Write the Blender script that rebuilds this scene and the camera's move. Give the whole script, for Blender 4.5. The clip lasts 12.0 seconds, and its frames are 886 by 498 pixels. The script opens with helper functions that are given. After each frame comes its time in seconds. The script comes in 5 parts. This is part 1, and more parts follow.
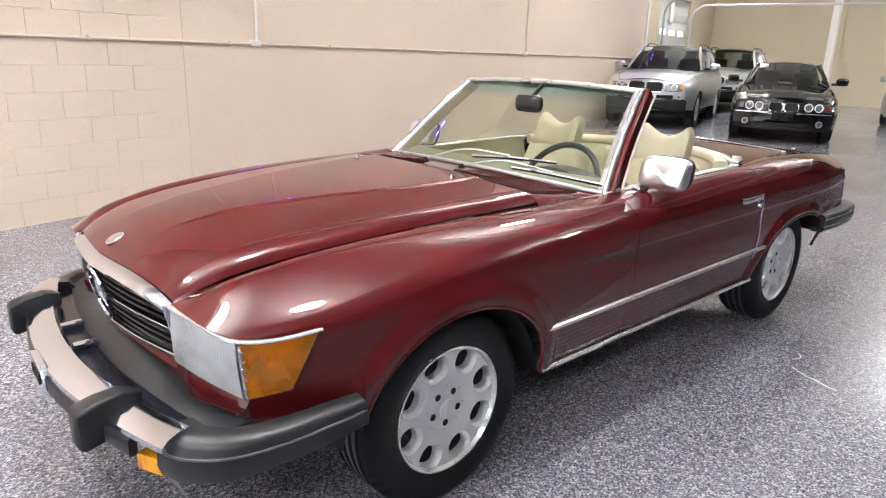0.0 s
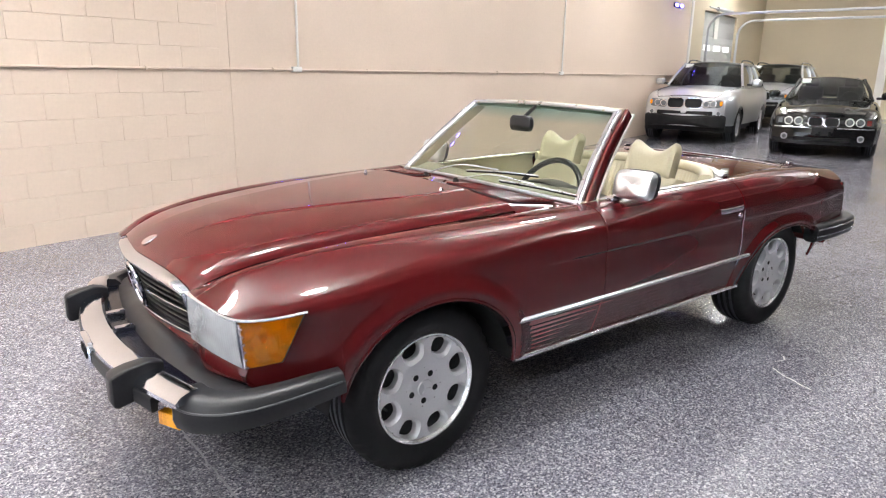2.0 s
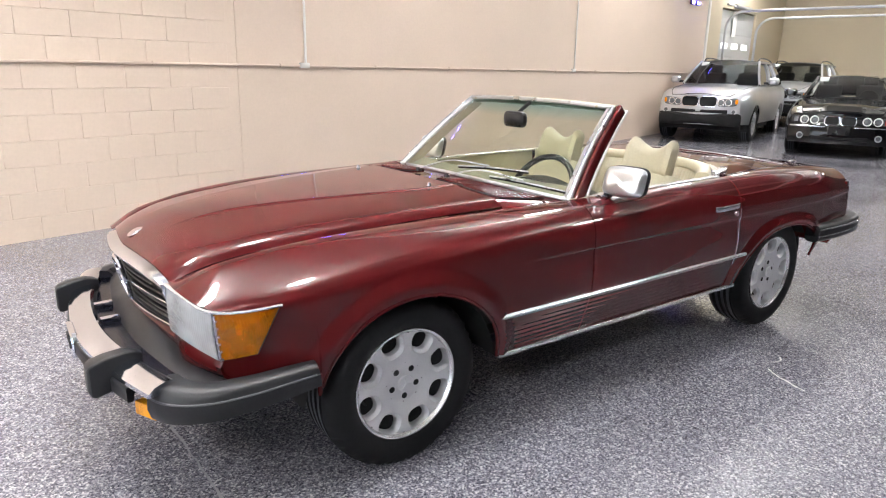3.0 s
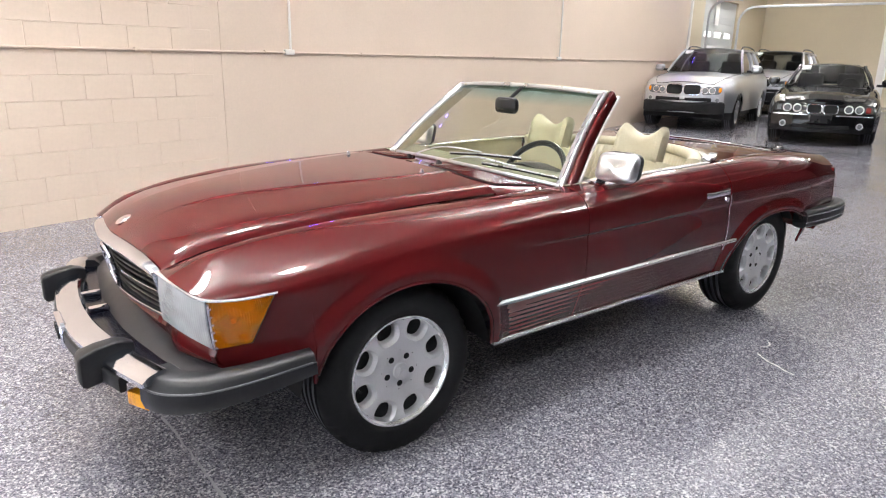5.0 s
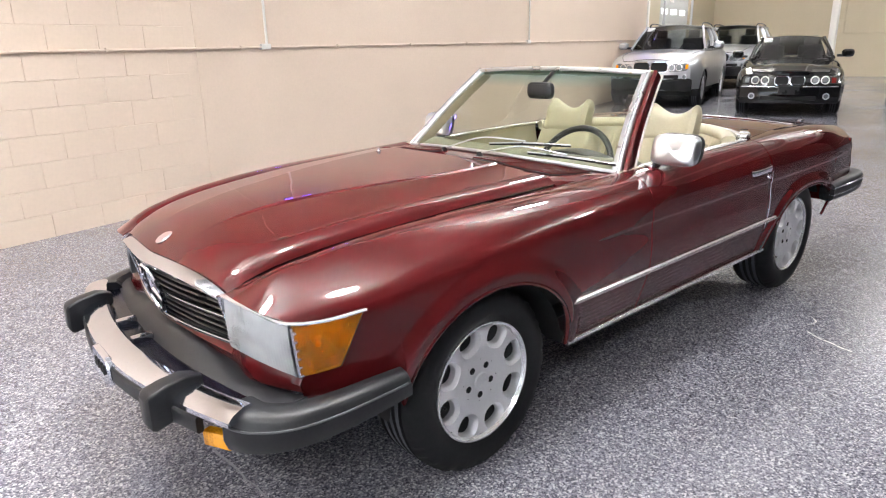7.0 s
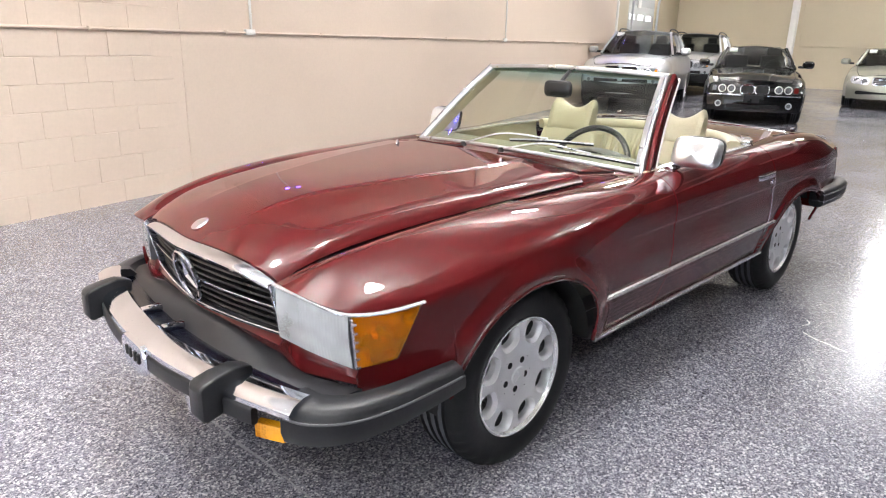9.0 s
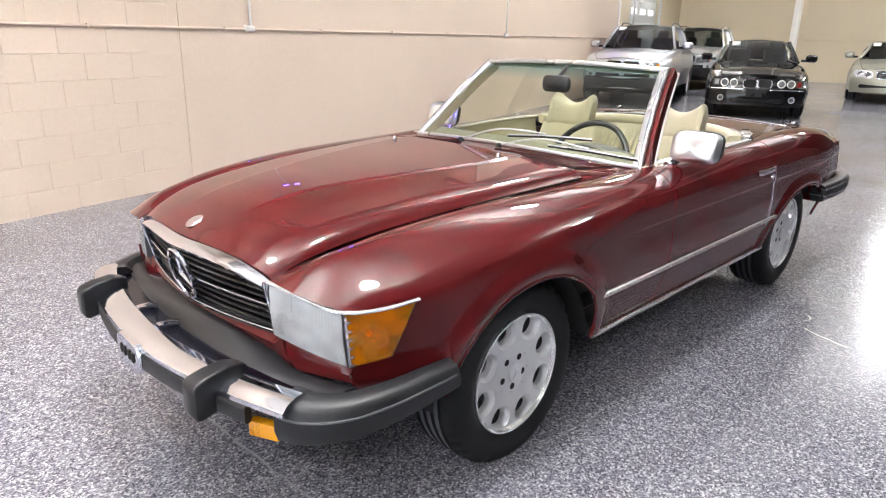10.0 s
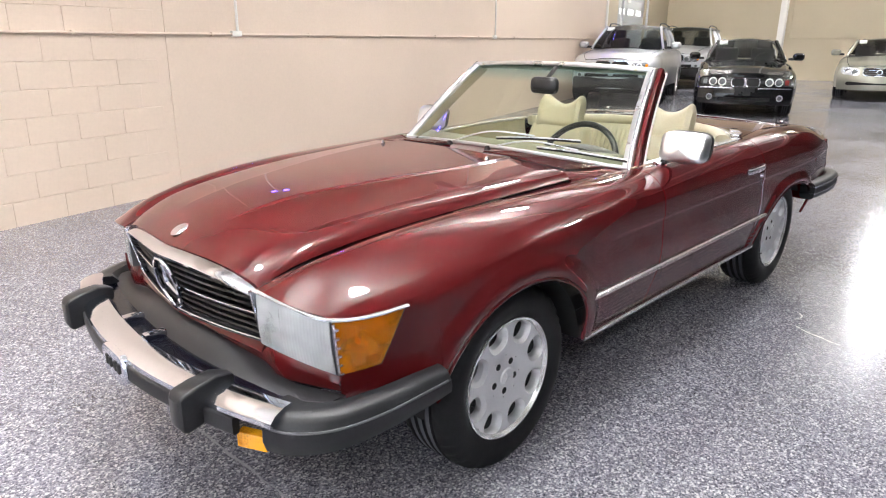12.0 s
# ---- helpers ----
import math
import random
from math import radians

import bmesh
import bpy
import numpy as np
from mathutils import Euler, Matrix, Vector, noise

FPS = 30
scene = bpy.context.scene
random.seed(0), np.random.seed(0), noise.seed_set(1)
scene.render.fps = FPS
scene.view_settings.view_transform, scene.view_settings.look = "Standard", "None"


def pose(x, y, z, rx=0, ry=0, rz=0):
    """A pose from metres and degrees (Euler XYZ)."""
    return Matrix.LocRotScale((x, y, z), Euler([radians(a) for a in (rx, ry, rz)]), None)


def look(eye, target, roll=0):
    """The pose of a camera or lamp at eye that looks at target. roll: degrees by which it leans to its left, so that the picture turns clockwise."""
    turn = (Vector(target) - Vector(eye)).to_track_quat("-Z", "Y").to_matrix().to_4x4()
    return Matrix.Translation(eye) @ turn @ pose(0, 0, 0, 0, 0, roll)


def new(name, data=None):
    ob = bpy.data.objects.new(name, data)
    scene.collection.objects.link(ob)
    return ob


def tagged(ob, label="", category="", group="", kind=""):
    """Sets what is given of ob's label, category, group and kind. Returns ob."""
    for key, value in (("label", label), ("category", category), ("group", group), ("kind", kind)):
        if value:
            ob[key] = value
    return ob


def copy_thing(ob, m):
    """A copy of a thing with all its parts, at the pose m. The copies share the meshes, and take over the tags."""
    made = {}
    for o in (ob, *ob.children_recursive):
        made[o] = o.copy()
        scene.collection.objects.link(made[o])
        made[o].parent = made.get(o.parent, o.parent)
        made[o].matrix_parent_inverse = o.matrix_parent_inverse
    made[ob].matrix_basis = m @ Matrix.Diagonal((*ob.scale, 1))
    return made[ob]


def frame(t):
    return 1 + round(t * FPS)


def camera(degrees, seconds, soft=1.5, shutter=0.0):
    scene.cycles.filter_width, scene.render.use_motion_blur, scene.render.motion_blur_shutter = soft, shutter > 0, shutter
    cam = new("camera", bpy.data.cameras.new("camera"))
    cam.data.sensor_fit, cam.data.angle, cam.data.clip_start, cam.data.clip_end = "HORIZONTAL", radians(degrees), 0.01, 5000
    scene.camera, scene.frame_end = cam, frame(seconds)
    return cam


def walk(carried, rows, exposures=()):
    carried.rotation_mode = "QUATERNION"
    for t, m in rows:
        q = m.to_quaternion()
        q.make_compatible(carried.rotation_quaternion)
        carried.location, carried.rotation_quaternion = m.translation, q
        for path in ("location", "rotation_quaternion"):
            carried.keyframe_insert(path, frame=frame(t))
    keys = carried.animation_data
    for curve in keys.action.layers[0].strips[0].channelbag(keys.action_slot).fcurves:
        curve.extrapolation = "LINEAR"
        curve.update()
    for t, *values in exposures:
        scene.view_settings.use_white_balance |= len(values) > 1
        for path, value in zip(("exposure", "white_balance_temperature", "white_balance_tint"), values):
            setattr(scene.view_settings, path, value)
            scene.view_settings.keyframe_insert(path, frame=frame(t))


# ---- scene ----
cam = camera(67.1, 12.0, soft=1.15, shutter=0.3)
PATH = [
    (0, (1.28, 2.123, 1.371), (-0.024, 0.715, 0.809), 1.9),
    (0.5, (1.276, 2.26, 1.38), (0.016, 0.811, 0.82), 1.0),
    (1, (1.352, 2.376, 1.382), (0.054, 0.954, 0.841), 0.4),
    (1.5, (1.4, 2.464, 1.398), (0.149, 1.013, 0.824), 0.3),
    (2, (1.302, 2.538, 1.412), (0.11, 1.017, 0.897), 0.9),
    (2.5, (1.216, 2.599, 1.405), (0.064, 1.05, 0.884), 1.1),
    (3, (1.2, 2.611, 1.403), (0.05, 1.061, 0.881), 1.1),
    (5, (1.222, 2.576, 1.388), (0.038, 1.062, 0.836), 1.2),
    (5.5, (1.301, 2.502, 1.386), (0.046, 1.052, 0.817), 1.1),
    (6, (1.402, 2.412, 1.381), (0.104, 1.011, 0.788), 0.8),
    (6.5, (1.428, 2.327, 1.38), (0.116, 0.948, 0.766), 0.6),
    (7, (1.411, 2.186, 1.378), (0.135, 0.76, 0.795), -1.3),
    (7.2, (1.414, 2.149, 1.376), (0.121, 0.743, 0.782), 0.2),
    (8.8, (1.62, 1.99, 1.384), (0.243, 0.673, 0.776), 1.4),
    (9, (1.613, 1.988, 1.37), (0.241, 0.66, 0.775), 1.4),
    (9.5, (1.594, 1.989, 1.367), (0.222, 0.664, 0.765), 1.9),
    (10, (1.587, 1.995, 1.369), (0.224, 0.663, 0.762), 1.1),
    (10.5, (1.579, 2.001, 1.369), (0.211, 0.671, 0.768), 1.1),
    (11, (1.577, 1.994, 1.371), (0.205, 0.669, 0.77), 0.9),
    (11.5, (1.574, 1.991, 1.373), (0.198, 0.67, 0.774), 0.4),
    (12, (1.565, 1.989, 1.37), (0.185, 0.671, 0.77), 0.4),
]
walk(cam, [(t, look(eye, target, roll)) for t, eye, target, roll in PATH], [(0, -0.09), (3, -0.10), (7, -0.03), (9, 0.0), (12, 0.0)])

# ---- light ----
world = bpy.data.worlds.new("world")
scene.world = world
world.use_nodes = True
world.node_tree.nodes["Background"].inputs[0].default_value = (0.8, 0.78, 0.75, 1)
world.node_tree.nodes["Background"].inputs[1].default_value = 0.01
LAMP, UPWARD, DAYLIGHT = 180.0, 680.0, 2.7
# positions from glints, plus fill added for floor, door and back wall
LAMPS = [(4.9, 1.5), (2.1, -1.1), (0.3, 0.75), (4.4, 4.4), (-4.6, -1.75), (-6.5, 4.6), (-9.4, -3.6), (-17.8, -1.2), (-14.6, -0.5), (-15.6, -6.4)]


# ---- materials ----
def shader(name):
    m = bpy.data.materials.new(name)
    m.use_nodes = True
    return m, m.node_tree.nodes, m.node_tree.links, m.node_tree.nodes["Principled BSDF"]


def mat(name, color, rough=0.5, metal=0.0, vary=0.12, scale=6.0, fine=80.0, bump=0.0, coat=0.0, spread=0.15, ior=1.45):
    """Base colour broken up by coarse and fine noise, uneven gloss and fine relief."""
    m, n, l, b = shader(name)
    tc = n.new("ShaderNodeTexCoord")
    big, small = n.new("ShaderNodeTexNoise"), n.new("ShaderNodeTexNoise")
    big.inputs["Scale"].default_value, small.inputs["Scale"].default_value = scale, fine
    big.inputs["Detail"].default_value = 6
    for t in (big, small):
        l.new(tc.outputs["Object"], t.inputs["Vector"])
    add = n.new("ShaderNodeMath")
    add.operation = "ADD"
    l.new(big.outputs["Fac"], add.inputs[0])
    l.new(small.outputs["Fac"], add.inputs[1])
    ramp = n.new("ShaderNodeMapRange")
    ramp.inputs["From Min"].default_value, ramp.inputs["From Max"].default_value = 0.6, 1.4
    ramp.inputs["To Min"].default_value, ramp.inputs["To Max"].default_value = 1 - vary, 1 + vary
    l.new(add.outputs[0], ramp.inputs["Value"])
    mul = n.new("ShaderNodeMix")
    mul.data_type, mul.blend_type = "RGBA", "MULTIPLY"
    mul.inputs["Factor"].default_value = 1
    mul.inputs[6].default_value = (*color, 1)
    l.new(ramp.outputs["Result"], mul.inputs[7])
    l.new(mul.outputs[2], b.inputs["Base Color"])
    rr = n.new("ShaderNodeMapRange")
    rr.inputs["From Min"].default_value, rr.inputs["From Max"].default_value = 0.3, 0.7
    rr.inputs["To Min"].default_value, rr.inputs["To Max"].default_value = rough * (1 - spread), rough * (1 + spread)
    l.new(big.outputs["Fac"], rr.inputs["Value"])
    l.new(rr.outputs["Result"], b.inputs["Roughness"])
    b.inputs["Metallic"].default_value = metal
    b.inputs["IOR"].default_value = ior
    b.inputs["Coat Weight"].default_value = coat
    b.inputs["Coat Roughness"].default_value = 0.04
    if bump:
        bp = n.new("ShaderNodeBump")
        bp.inputs["Strength"].default_value, bp.inputs["Distance"].default_value = bump, 0.002
        l.new(small.outputs["Fac"], bp.inputs["Height"])
        l.new(bp.outputs["Normal"], b.inputs["Normal"])
    return m


def paint(name, color, ior=1.5):
    """Car paint: a plain pigment under a clear mirror-like lacquer with a faint orange-peel."""
    m, n, l, b = shader(name)
    n.remove(b)
    tc, ns = n.new("ShaderNodeTexCoord"), n.new("ShaderNodeTexNoise")
    ns.inputs["Scale"].default_value = 260
    l.new(tc.outputs["Object"], ns.inputs["Vector"])
    bp = n.new("ShaderNodeBump")
    bp.inputs["Strength"].default_value, bp.inputs["Distance"].default_value = 0.008, 0.001
    l.new(ns.outputs["Fac"], bp.inputs["Height"])
    big = n.new("ShaderNodeTexNoise")
    big.inputs["Scale"].default_value = 2.5
    l.new(tc.outputs["Object"], big.inputs["Vector"])
    mx = n.new("ShaderNodeMix")
    mx.data_type = "RGBA"
    mx.inputs[6].default_value = (*[c * 0.93 for c in color], 1)
    mx.inputs[7].default_value = (*[c * 1.07 for c in color], 1)
    l.new(big.outputs["Fac"], mx.inputs["Factor"])
    pigment, lacquer, fr, mix = n.new("ShaderNodeBsdfDiffuse"), n.new("ShaderNodeBsdfGlossy"), n.new("ShaderNodeFresnel"), n.new("ShaderNodeMixShader")
    l.new(mx.outputs[2], pigment.inputs["Color"])
    lacquer.inputs["Color"].default_value, lacquer.inputs["Roughness"].default_value = (1, 1, 1, 1), 0.02
    l.new(bp.outputs["Normal"], lacquer.inputs["Normal"])
    fr.inputs["IOR"].default_value = ior
    l.new(fr.outputs[0], mix.inputs[0])
    l.new(pigment.outputs[0], mix.inputs[1])
    l.new(lacquer.outputs[0], mix.inputs[2])
    l.new(mix.outputs[0], n["Material Output"].inputs["Surface"])
    return m


def fluted_glass():
    """Moulded lamp glass: vertical prisms over a bright reflector."""
    m, n, l, b = shader("fluted_lamp_lens")
    tc, wv, ns = n.new("ShaderNodeTexCoord"), n.new("ShaderNodeTexWave"), n.new("ShaderNodeTexNoise")
    wv.bands_direction = "Y"
    wv.inputs["Scale"].default_value = 55
    wv.inputs["Distortion"].default_value = 0.6
    ns.inputs["Scale"].default_value, ns.inputs["Detail"].default_value = 8, 4
    for t in (wv, ns):
        l.new(tc.outputs["Object"], t.inputs["Vector"])
    r = n.new("ShaderNodeValToRGB")
    r.color_ramp.elements[0].position, r.color_ramp.elements[0].color = 0.38, (0.50, 0.52, 0.54, 1)
    r.color_ramp.elements[1].position, r.color_ramp.elements[1].color = 0.60, (0.88, 0.89, 0.90, 1)
    l.new(ns.outputs["Fac"], r.inputs[0])
    l.new(r.outputs[0], b.inputs["Base Color"])
    bp = n.new("ShaderNodeBump")
    bp.inputs["Strength"].default_value, bp.inputs["Distance"].default_value = 0.22, 0.002
    l.new(wv.outputs["Fac"], bp.inputs["Height"])
    l.new(bp.outputs["Normal"], b.inputs["Normal"])
    b.inputs["Metallic"].default_value, b.inputs["Roughness"].default_value = 0.12, 0.22
    b.inputs["Coat Weight"].default_value, b.inputs["Coat Roughness"].default_value = 1.0, 0.03
    return m


def lens(name, deep, bright):
    """Moulded plastic lens: a fine waffle of prisms with darker and brighter depths behind it."""
    m, n, l, b = shader(name)
    tc, vo, ns = n.new("ShaderNodeTexCoord"), n.new("ShaderNodeTexVoronoi"), n.new("ShaderNodeTexNoise")
    vo.inputs["Scale"].default_value, vo.inputs["Randomness"].default_value = 130, 0.5
    ns.inputs["Scale"].default_value, ns.inputs["Detail"].default_value = 17, 4
    for t in (vo, ns):
        l.new(tc.outputs["Object"], t.inputs["Vector"])
    add = n.new("ShaderNodeMath")
    add.operation, add.inputs[1].default_value = "MULTIPLY_ADD", 0.35
    l.new(vo.outputs["Distance"], add.inputs[0])
    l.new(ns.outputs["Fac"], add.inputs[2])
    r = n.new("ShaderNodeValToRGB")
    r.color_ramp.elements[0].position, r.color_ramp.elements[0].color = 0.36, (*deep, 1)
    r.color_ramp.elements[1].position, r.color_ramp.elements[1].color = 0.70, (*bright, 1)
    l.new(add.outputs[0], r.inputs[0])
    l.new(r.outputs[0], b.inputs["Base Color"])
    bp = n.new("ShaderNodeBump")
    bp.inputs["Strength"].default_value, bp.inputs["Distance"].default_value = 0.35, 0.002
    l.new(vo.outputs["Distance"], bp.inputs["Height"])
    l.new(bp.outputs["Normal"], b.inputs["Normal"])
    b.inputs["Roughness"].default_value = 0.16
    b.inputs["Coat Weight"].default_value, b.inputs["Coat Roughness"].default_value = 0.8, 0.03
    return m


def lamp_glass(name, tint, frost, flutes):
    """Moulded lens: clear coloured glass, slightly milky between its upright prisms, glossy outside."""
    m, n, l, b = shader(name)
    n.remove(b)
    tc, wv, ns = n.new("ShaderNodeTexCoord"), n.new("ShaderNodeTexWave"), n.new("ShaderNodeTexNoise")
    wv.bands_direction = "Y"
    wv.inputs["Scale"].default_value, wv.inputs["Distortion"].default_value = flutes, 0.4
    ns.inputs["Scale"].default_value, ns.inputs["Detail"].default_value = 7, 2
    for t in (wv, ns):
        l.new(tc.outputs["Object"], t.inputs["Vector"])
    add = n.new("ShaderNodeMath")
    add.operation, add.inputs[1].default_value = "MULTIPLY_ADD", 0.10
    l.new(wv.outputs["Fac"], add.inputs[0])
    l.new(ns.outputs["Fac"], add.inputs[2])
    milk = n.new("ShaderNodeMapRange")
    milk.inputs["From Min"].default_value, milk.inputs["From Max"].default_value = 0.38, 0.78
    milk.inputs["To Min"].default_value, milk.inputs["To Max"].default_value = frost * 0.7, frost * 1.3
    l.new(add.outputs[0], milk.inputs["Value"])
    bp = n.new("ShaderNodeBump")
    bp.inputs["Strength"].default_value, bp.inputs["Distance"].default_value = 0.25, 0.002
    l.new(wv.outputs["Fac"], bp.inputs["Height"])
    tr, df, gl, fr, m1, m2 = (n.new("ShaderNode" + k) for k in ("BsdfTransparent", "BsdfDiffuse", "BsdfGlossy", "Fresnel", "MixShader", "MixShader"))
    tr.inputs["Color"].default_value = (*tint, 1)
    df.inputs["Color"].default_value = (*[0.9 * c**3 for c in tint], 1)
    gl.inputs["Roughness"].default_value, fr.inputs["IOR"].default_value = 0.06, 1.5
    l.new(bp.outputs["Normal"], gl.inputs["Normal"])
    l.new(milk.outputs["Result"], m1.inputs[0])
    l.new(tr.outputs[0], m1.inputs[1])
    l.new(df.outputs[0], m1.inputs[2])
    l.new(fr.outputs[0], m2.inputs[0])
    l.new(m1.outputs[0], m2.inputs[1])
    l.new(gl.outputs[0], m2.inputs[2])
    l.new(m2.outputs[0], n["Material Output"].inputs["Surface"])
    return m


def glass(name, tint, rough=0.0, clear=0.9):
    """Thin pane: mostly lets light through, with a mirror's gloss at grazing angles."""
    m, n, l, b = shader(name)
    n.remove(b)
    tr, gl, mix, fr = n.new("ShaderNodeBsdfTransparent"), n.new("ShaderNodeBsdfGlossy"), n.new("ShaderNodeMixShader"), n.new("ShaderNodeFresnel")
    tr.inputs["Color"].default_value = (*tint, 1)
    gl.inputs["Roughness"].default_value = rough
    fr.inputs["IOR"].default_value = 1.5
    l.new(fr.outputs[0], mix.inputs[0])
    l.new(tr.outputs[0], mix.inputs[1])
    l.new(gl.outputs[0], mix.inputs[2])
    l.new(mix.outputs[0], n["Material Output"].inputs["Surface"])
    return m


def glow(name, color, strength):
    m, n, l, b = shader(name)
    b.inputs["Base Color"].default_value = (*color, 1)
    b.inputs["Emission Color"].default_value = (*color, 1)
    b.inputs["Emission Strength"].default_value = strength
    return m


def flake_floor():
    """Epoxy floor with broadcast flakes: white, grey and slate chips under a clear glossy coat."""
    m, n, l, b = shader("flake_epoxy")
    tc = n.new("ShaderNodeTexCoord")
    chips = n.new("ShaderNodeTexVoronoi")
    chips.inputs["Scale"].default_value = 150
    chips2 = n.new("ShaderNodeTexVoronoi")
    chips2.inputs["Scale"].default_value = 290
    warp = n.new("ShaderNodeTexNoise")
    warp.inputs["Scale"].default_value = 1.1
    warp.inputs["Detail"].default_value = 2.5
    for t in (chips, chips2, warp):
        l.new(tc.outputs["Object"], t.inputs["Vector"])

    def ramp(src, stops):
        sep = n.new("ShaderNodeSeparateColor")
        l.new(src.outputs["Color"], sep.inputs[0])
        r = n.new("ShaderNodeValToRGB")
        r.color_ramp.interpolation = "CONSTANT"
        e = r.color_ramp.elements
        e[0].position, e[0].color = stops[0][0], (*stops[0][1], 1)
        e[1].position, e[1].color = stops[1][0], (*stops[1][1], 1)
        for p, c in stops[2:]:
            k = e.new(p)
            k.color = (*c, 1)
        l.new(sep.outputs[0], r.inputs[0])
        return r
    a = ramp(chips, [(0, (0.030, 0.030, 0.044)), (0.22, (0.105, 0.103, 0.132)), (0.47, (0.195, 0.190, 0.228)), (0.68, (0.345, 0.338, 0.375)), (0.87, (0.66, 0.645, 0.66))])
    c = ramp(chips2, [(0, (0.034, 0.034, 0.048)), (0.25, (0.145, 0.142, 0.176)), (0.6, (0.27, 0.265, 0.305)), (0.85, (0.54, 0.53, 0.55))])
    mx = n.new("ShaderNodeMix")
    mx.data_type = "RGBA"
    mx.inputs["Factor"].default_value = 0.42
    l.new(a.outputs[0], mx.inputs[6])
    l.new(c.outputs[0], mx.inputs[7])
    dirt = n.new("ShaderNodeMapRange")
    dirt.inputs["From Min"].default_value, dirt.inputs["From Max"].default_value = 0.3, 0.7
    dirt.inputs["To Min"].default_value, dirt.inputs["To Max"].default_value = 0.88, 1.06
    l.new(warp.outputs["Fac"], dirt.inputs["Value"])
    mul = n.new("ShaderNodeMix")
    mul.data_type, mul.blend_type = "RGBA", "MULTIPLY"
    mul.inputs["Factor"].default_value = 1
    l.new(mx.outputs[2], mul.inputs[6])
    l.new(dirt.outputs["Result"], mul.inputs[7])
    l.new(mul.outputs[2], b.inputs["Base Color"])
    rr = n.new("ShaderNodeMapRange")
    rr.inputs["From Min"].default_value, rr.inputs["From Max"].default_value = 0.3, 0.7
    rr.inputs["To Min"].default_value, rr.inputs["To Max"].default_value = 0.13, 0.24
    l.new(warp.outputs["Fac"], rr.inputs["Value"])
    l.new(rr.outputs["Result"], b.inputs["Roughness"])
    bp = n.new("ShaderNodeBump")
    bp.inputs["Strength"].default_value, bp.inputs["Distance"].default_value = 0.12, 0.001
    l.new(chips.outputs["Distance"], bp.inputs["Height"])
    swell = n.new("ShaderNodeTexNoise")
    swell.inputs["Scale"].default_value, swell.inputs["Detail"].default_value = 9.0, 3.0
    l.new(tc.outputs["Object"], swell.inputs["Vector"])
    bw = n.new("ShaderNodeBump")
    bw.inputs["Strength"].default_value, bw.inputs["Distance"].default_value = 0.25, 0.006
    l.new(swell.outputs["Fac"], bw.inputs["Height"])
    l.new(bw.outputs["Normal"], bp.inputs["Normal"])
    l.new(bp.outputs["Normal"], b.inputs["Normal"])
    return m


RED = paint("oxblood_paint", (0.069, 0.0057, 0.0068), 1.43)
CHROME = mat("chrome", (0.76, 0.79, 0.87), 0.09, 1.0, 0.03, 9, 90)
ALU = mat("brushed_aluminium", (0.62, 0.62, 0.63), 0.30, 0.85, 0.06, 8, 200)
ALLOY = mat("silver_wheel_paint", (0.70, 0.70, 0.72), 0.36, 0.40, 0.05, 9, 150)
RUBBER = mat("bumper_rubber", (0.014, 0.014, 0.016), 0.40, 0.0, 0.2, 7, 120, 0.12, 0.0, 0.1, 1.36)
TYRE = mat("tyre_rubber", (0.010, 0.010, 0.011), 0.6, 0.0, 0.2, 9, 90, 0.2, 0.0, 0.15, 1.3)
# dusty tread, its colour also lightened and blued for the light it catches
TREAD = mat("lit_worn_tread_rubber", (0.065, 0.068, 0.08), 0.7, 0.0, 0.2, 9, 90, 0.2)
DARK = mat("black_underside", (0.008, 0.008, 0.009), 0.8, 0.0, 0.2)
BLACKGLOSS = mat("black_plastic", (0.012, 0.012, 0.013), 0.3, 0.0, 0.15)
CREAM = mat("parchment_leather", (0.47, 0.425, 0.30), 0.45, 0.0, 0.08, 5, 120, 0.25)
CARPET = mat("tan_carpet", (0.30, 0.24, 0.16), 0.95, 0.0, 0.2, 8, 300, 0.4)
NAVY = mat("dark_blue_metal", (0.006, 0.007, 0.014), 0.22, 0.2, 0.2)
WALLP = mat("beige_wall_paint", (0.715, 0.58, 0.468), 0.6, 0.0, 0.04, 1.3, 40, 0.12)
TANP = mat("tan_wall_paint", (0.56, 0.48, 0.345), 0.65, 0.0, 0.05, 1.1, 40, 0.12)
CEILP = mat("ceiling_paint", (0.40, 0.385, 0.36), 0.8, 0.0, 0.05, 1.0, 30, 0.1)
# near-black for unseen walls, so the car's flank reflects little light
DIMP = mat("dim_reflection_wall", (0.06, 0.056, 0.053), 0.7, 0.0, 0.06, 1.0, 30, 0.1)
BRIGHT = mat("bright_trim", (0.86, 0.86, 0.87), 0.20, 0.75, 0.04, 9, 90)
STRIPE = mat("grey_rubber_stripe", (0.055, 0.055, 0.06), 0.5, 0.0, 0.1)
WHITEP = mat("white_enamel", (0.78, 0.75, 0.70), 0.4, 0.0, 0.05)
GALV = mat("galvanised_steel", (0.55, 0.56, 0.58), 0.4, 0.8, 0.12, 14, 120)
SILVER = mat("silver_car_paint", (0.60, 0.61, 0.635), 0.33, 0.8, 0.02, 3, 60, 0.0, 0.8, 0.0)
SAND = mat("champagne_car_paint", (0.36, 0.36, 0.30), 0.30, 0.6, 0.03, 3, 60, 0.0, 0.8, 0.0)
BLACKP = paint("black_car_paint", (0.008, 0.008, 0.009))
AMBER = lens("amber_lens", (0.50, 0.16, 0.0), (0.85, 0.36, 0.010))
AMBERDEEP = mat("amber_reflector", (0.92, 0.29, 0.002), 0.2, 0.0, 0.2, 60, 160, 0.2)
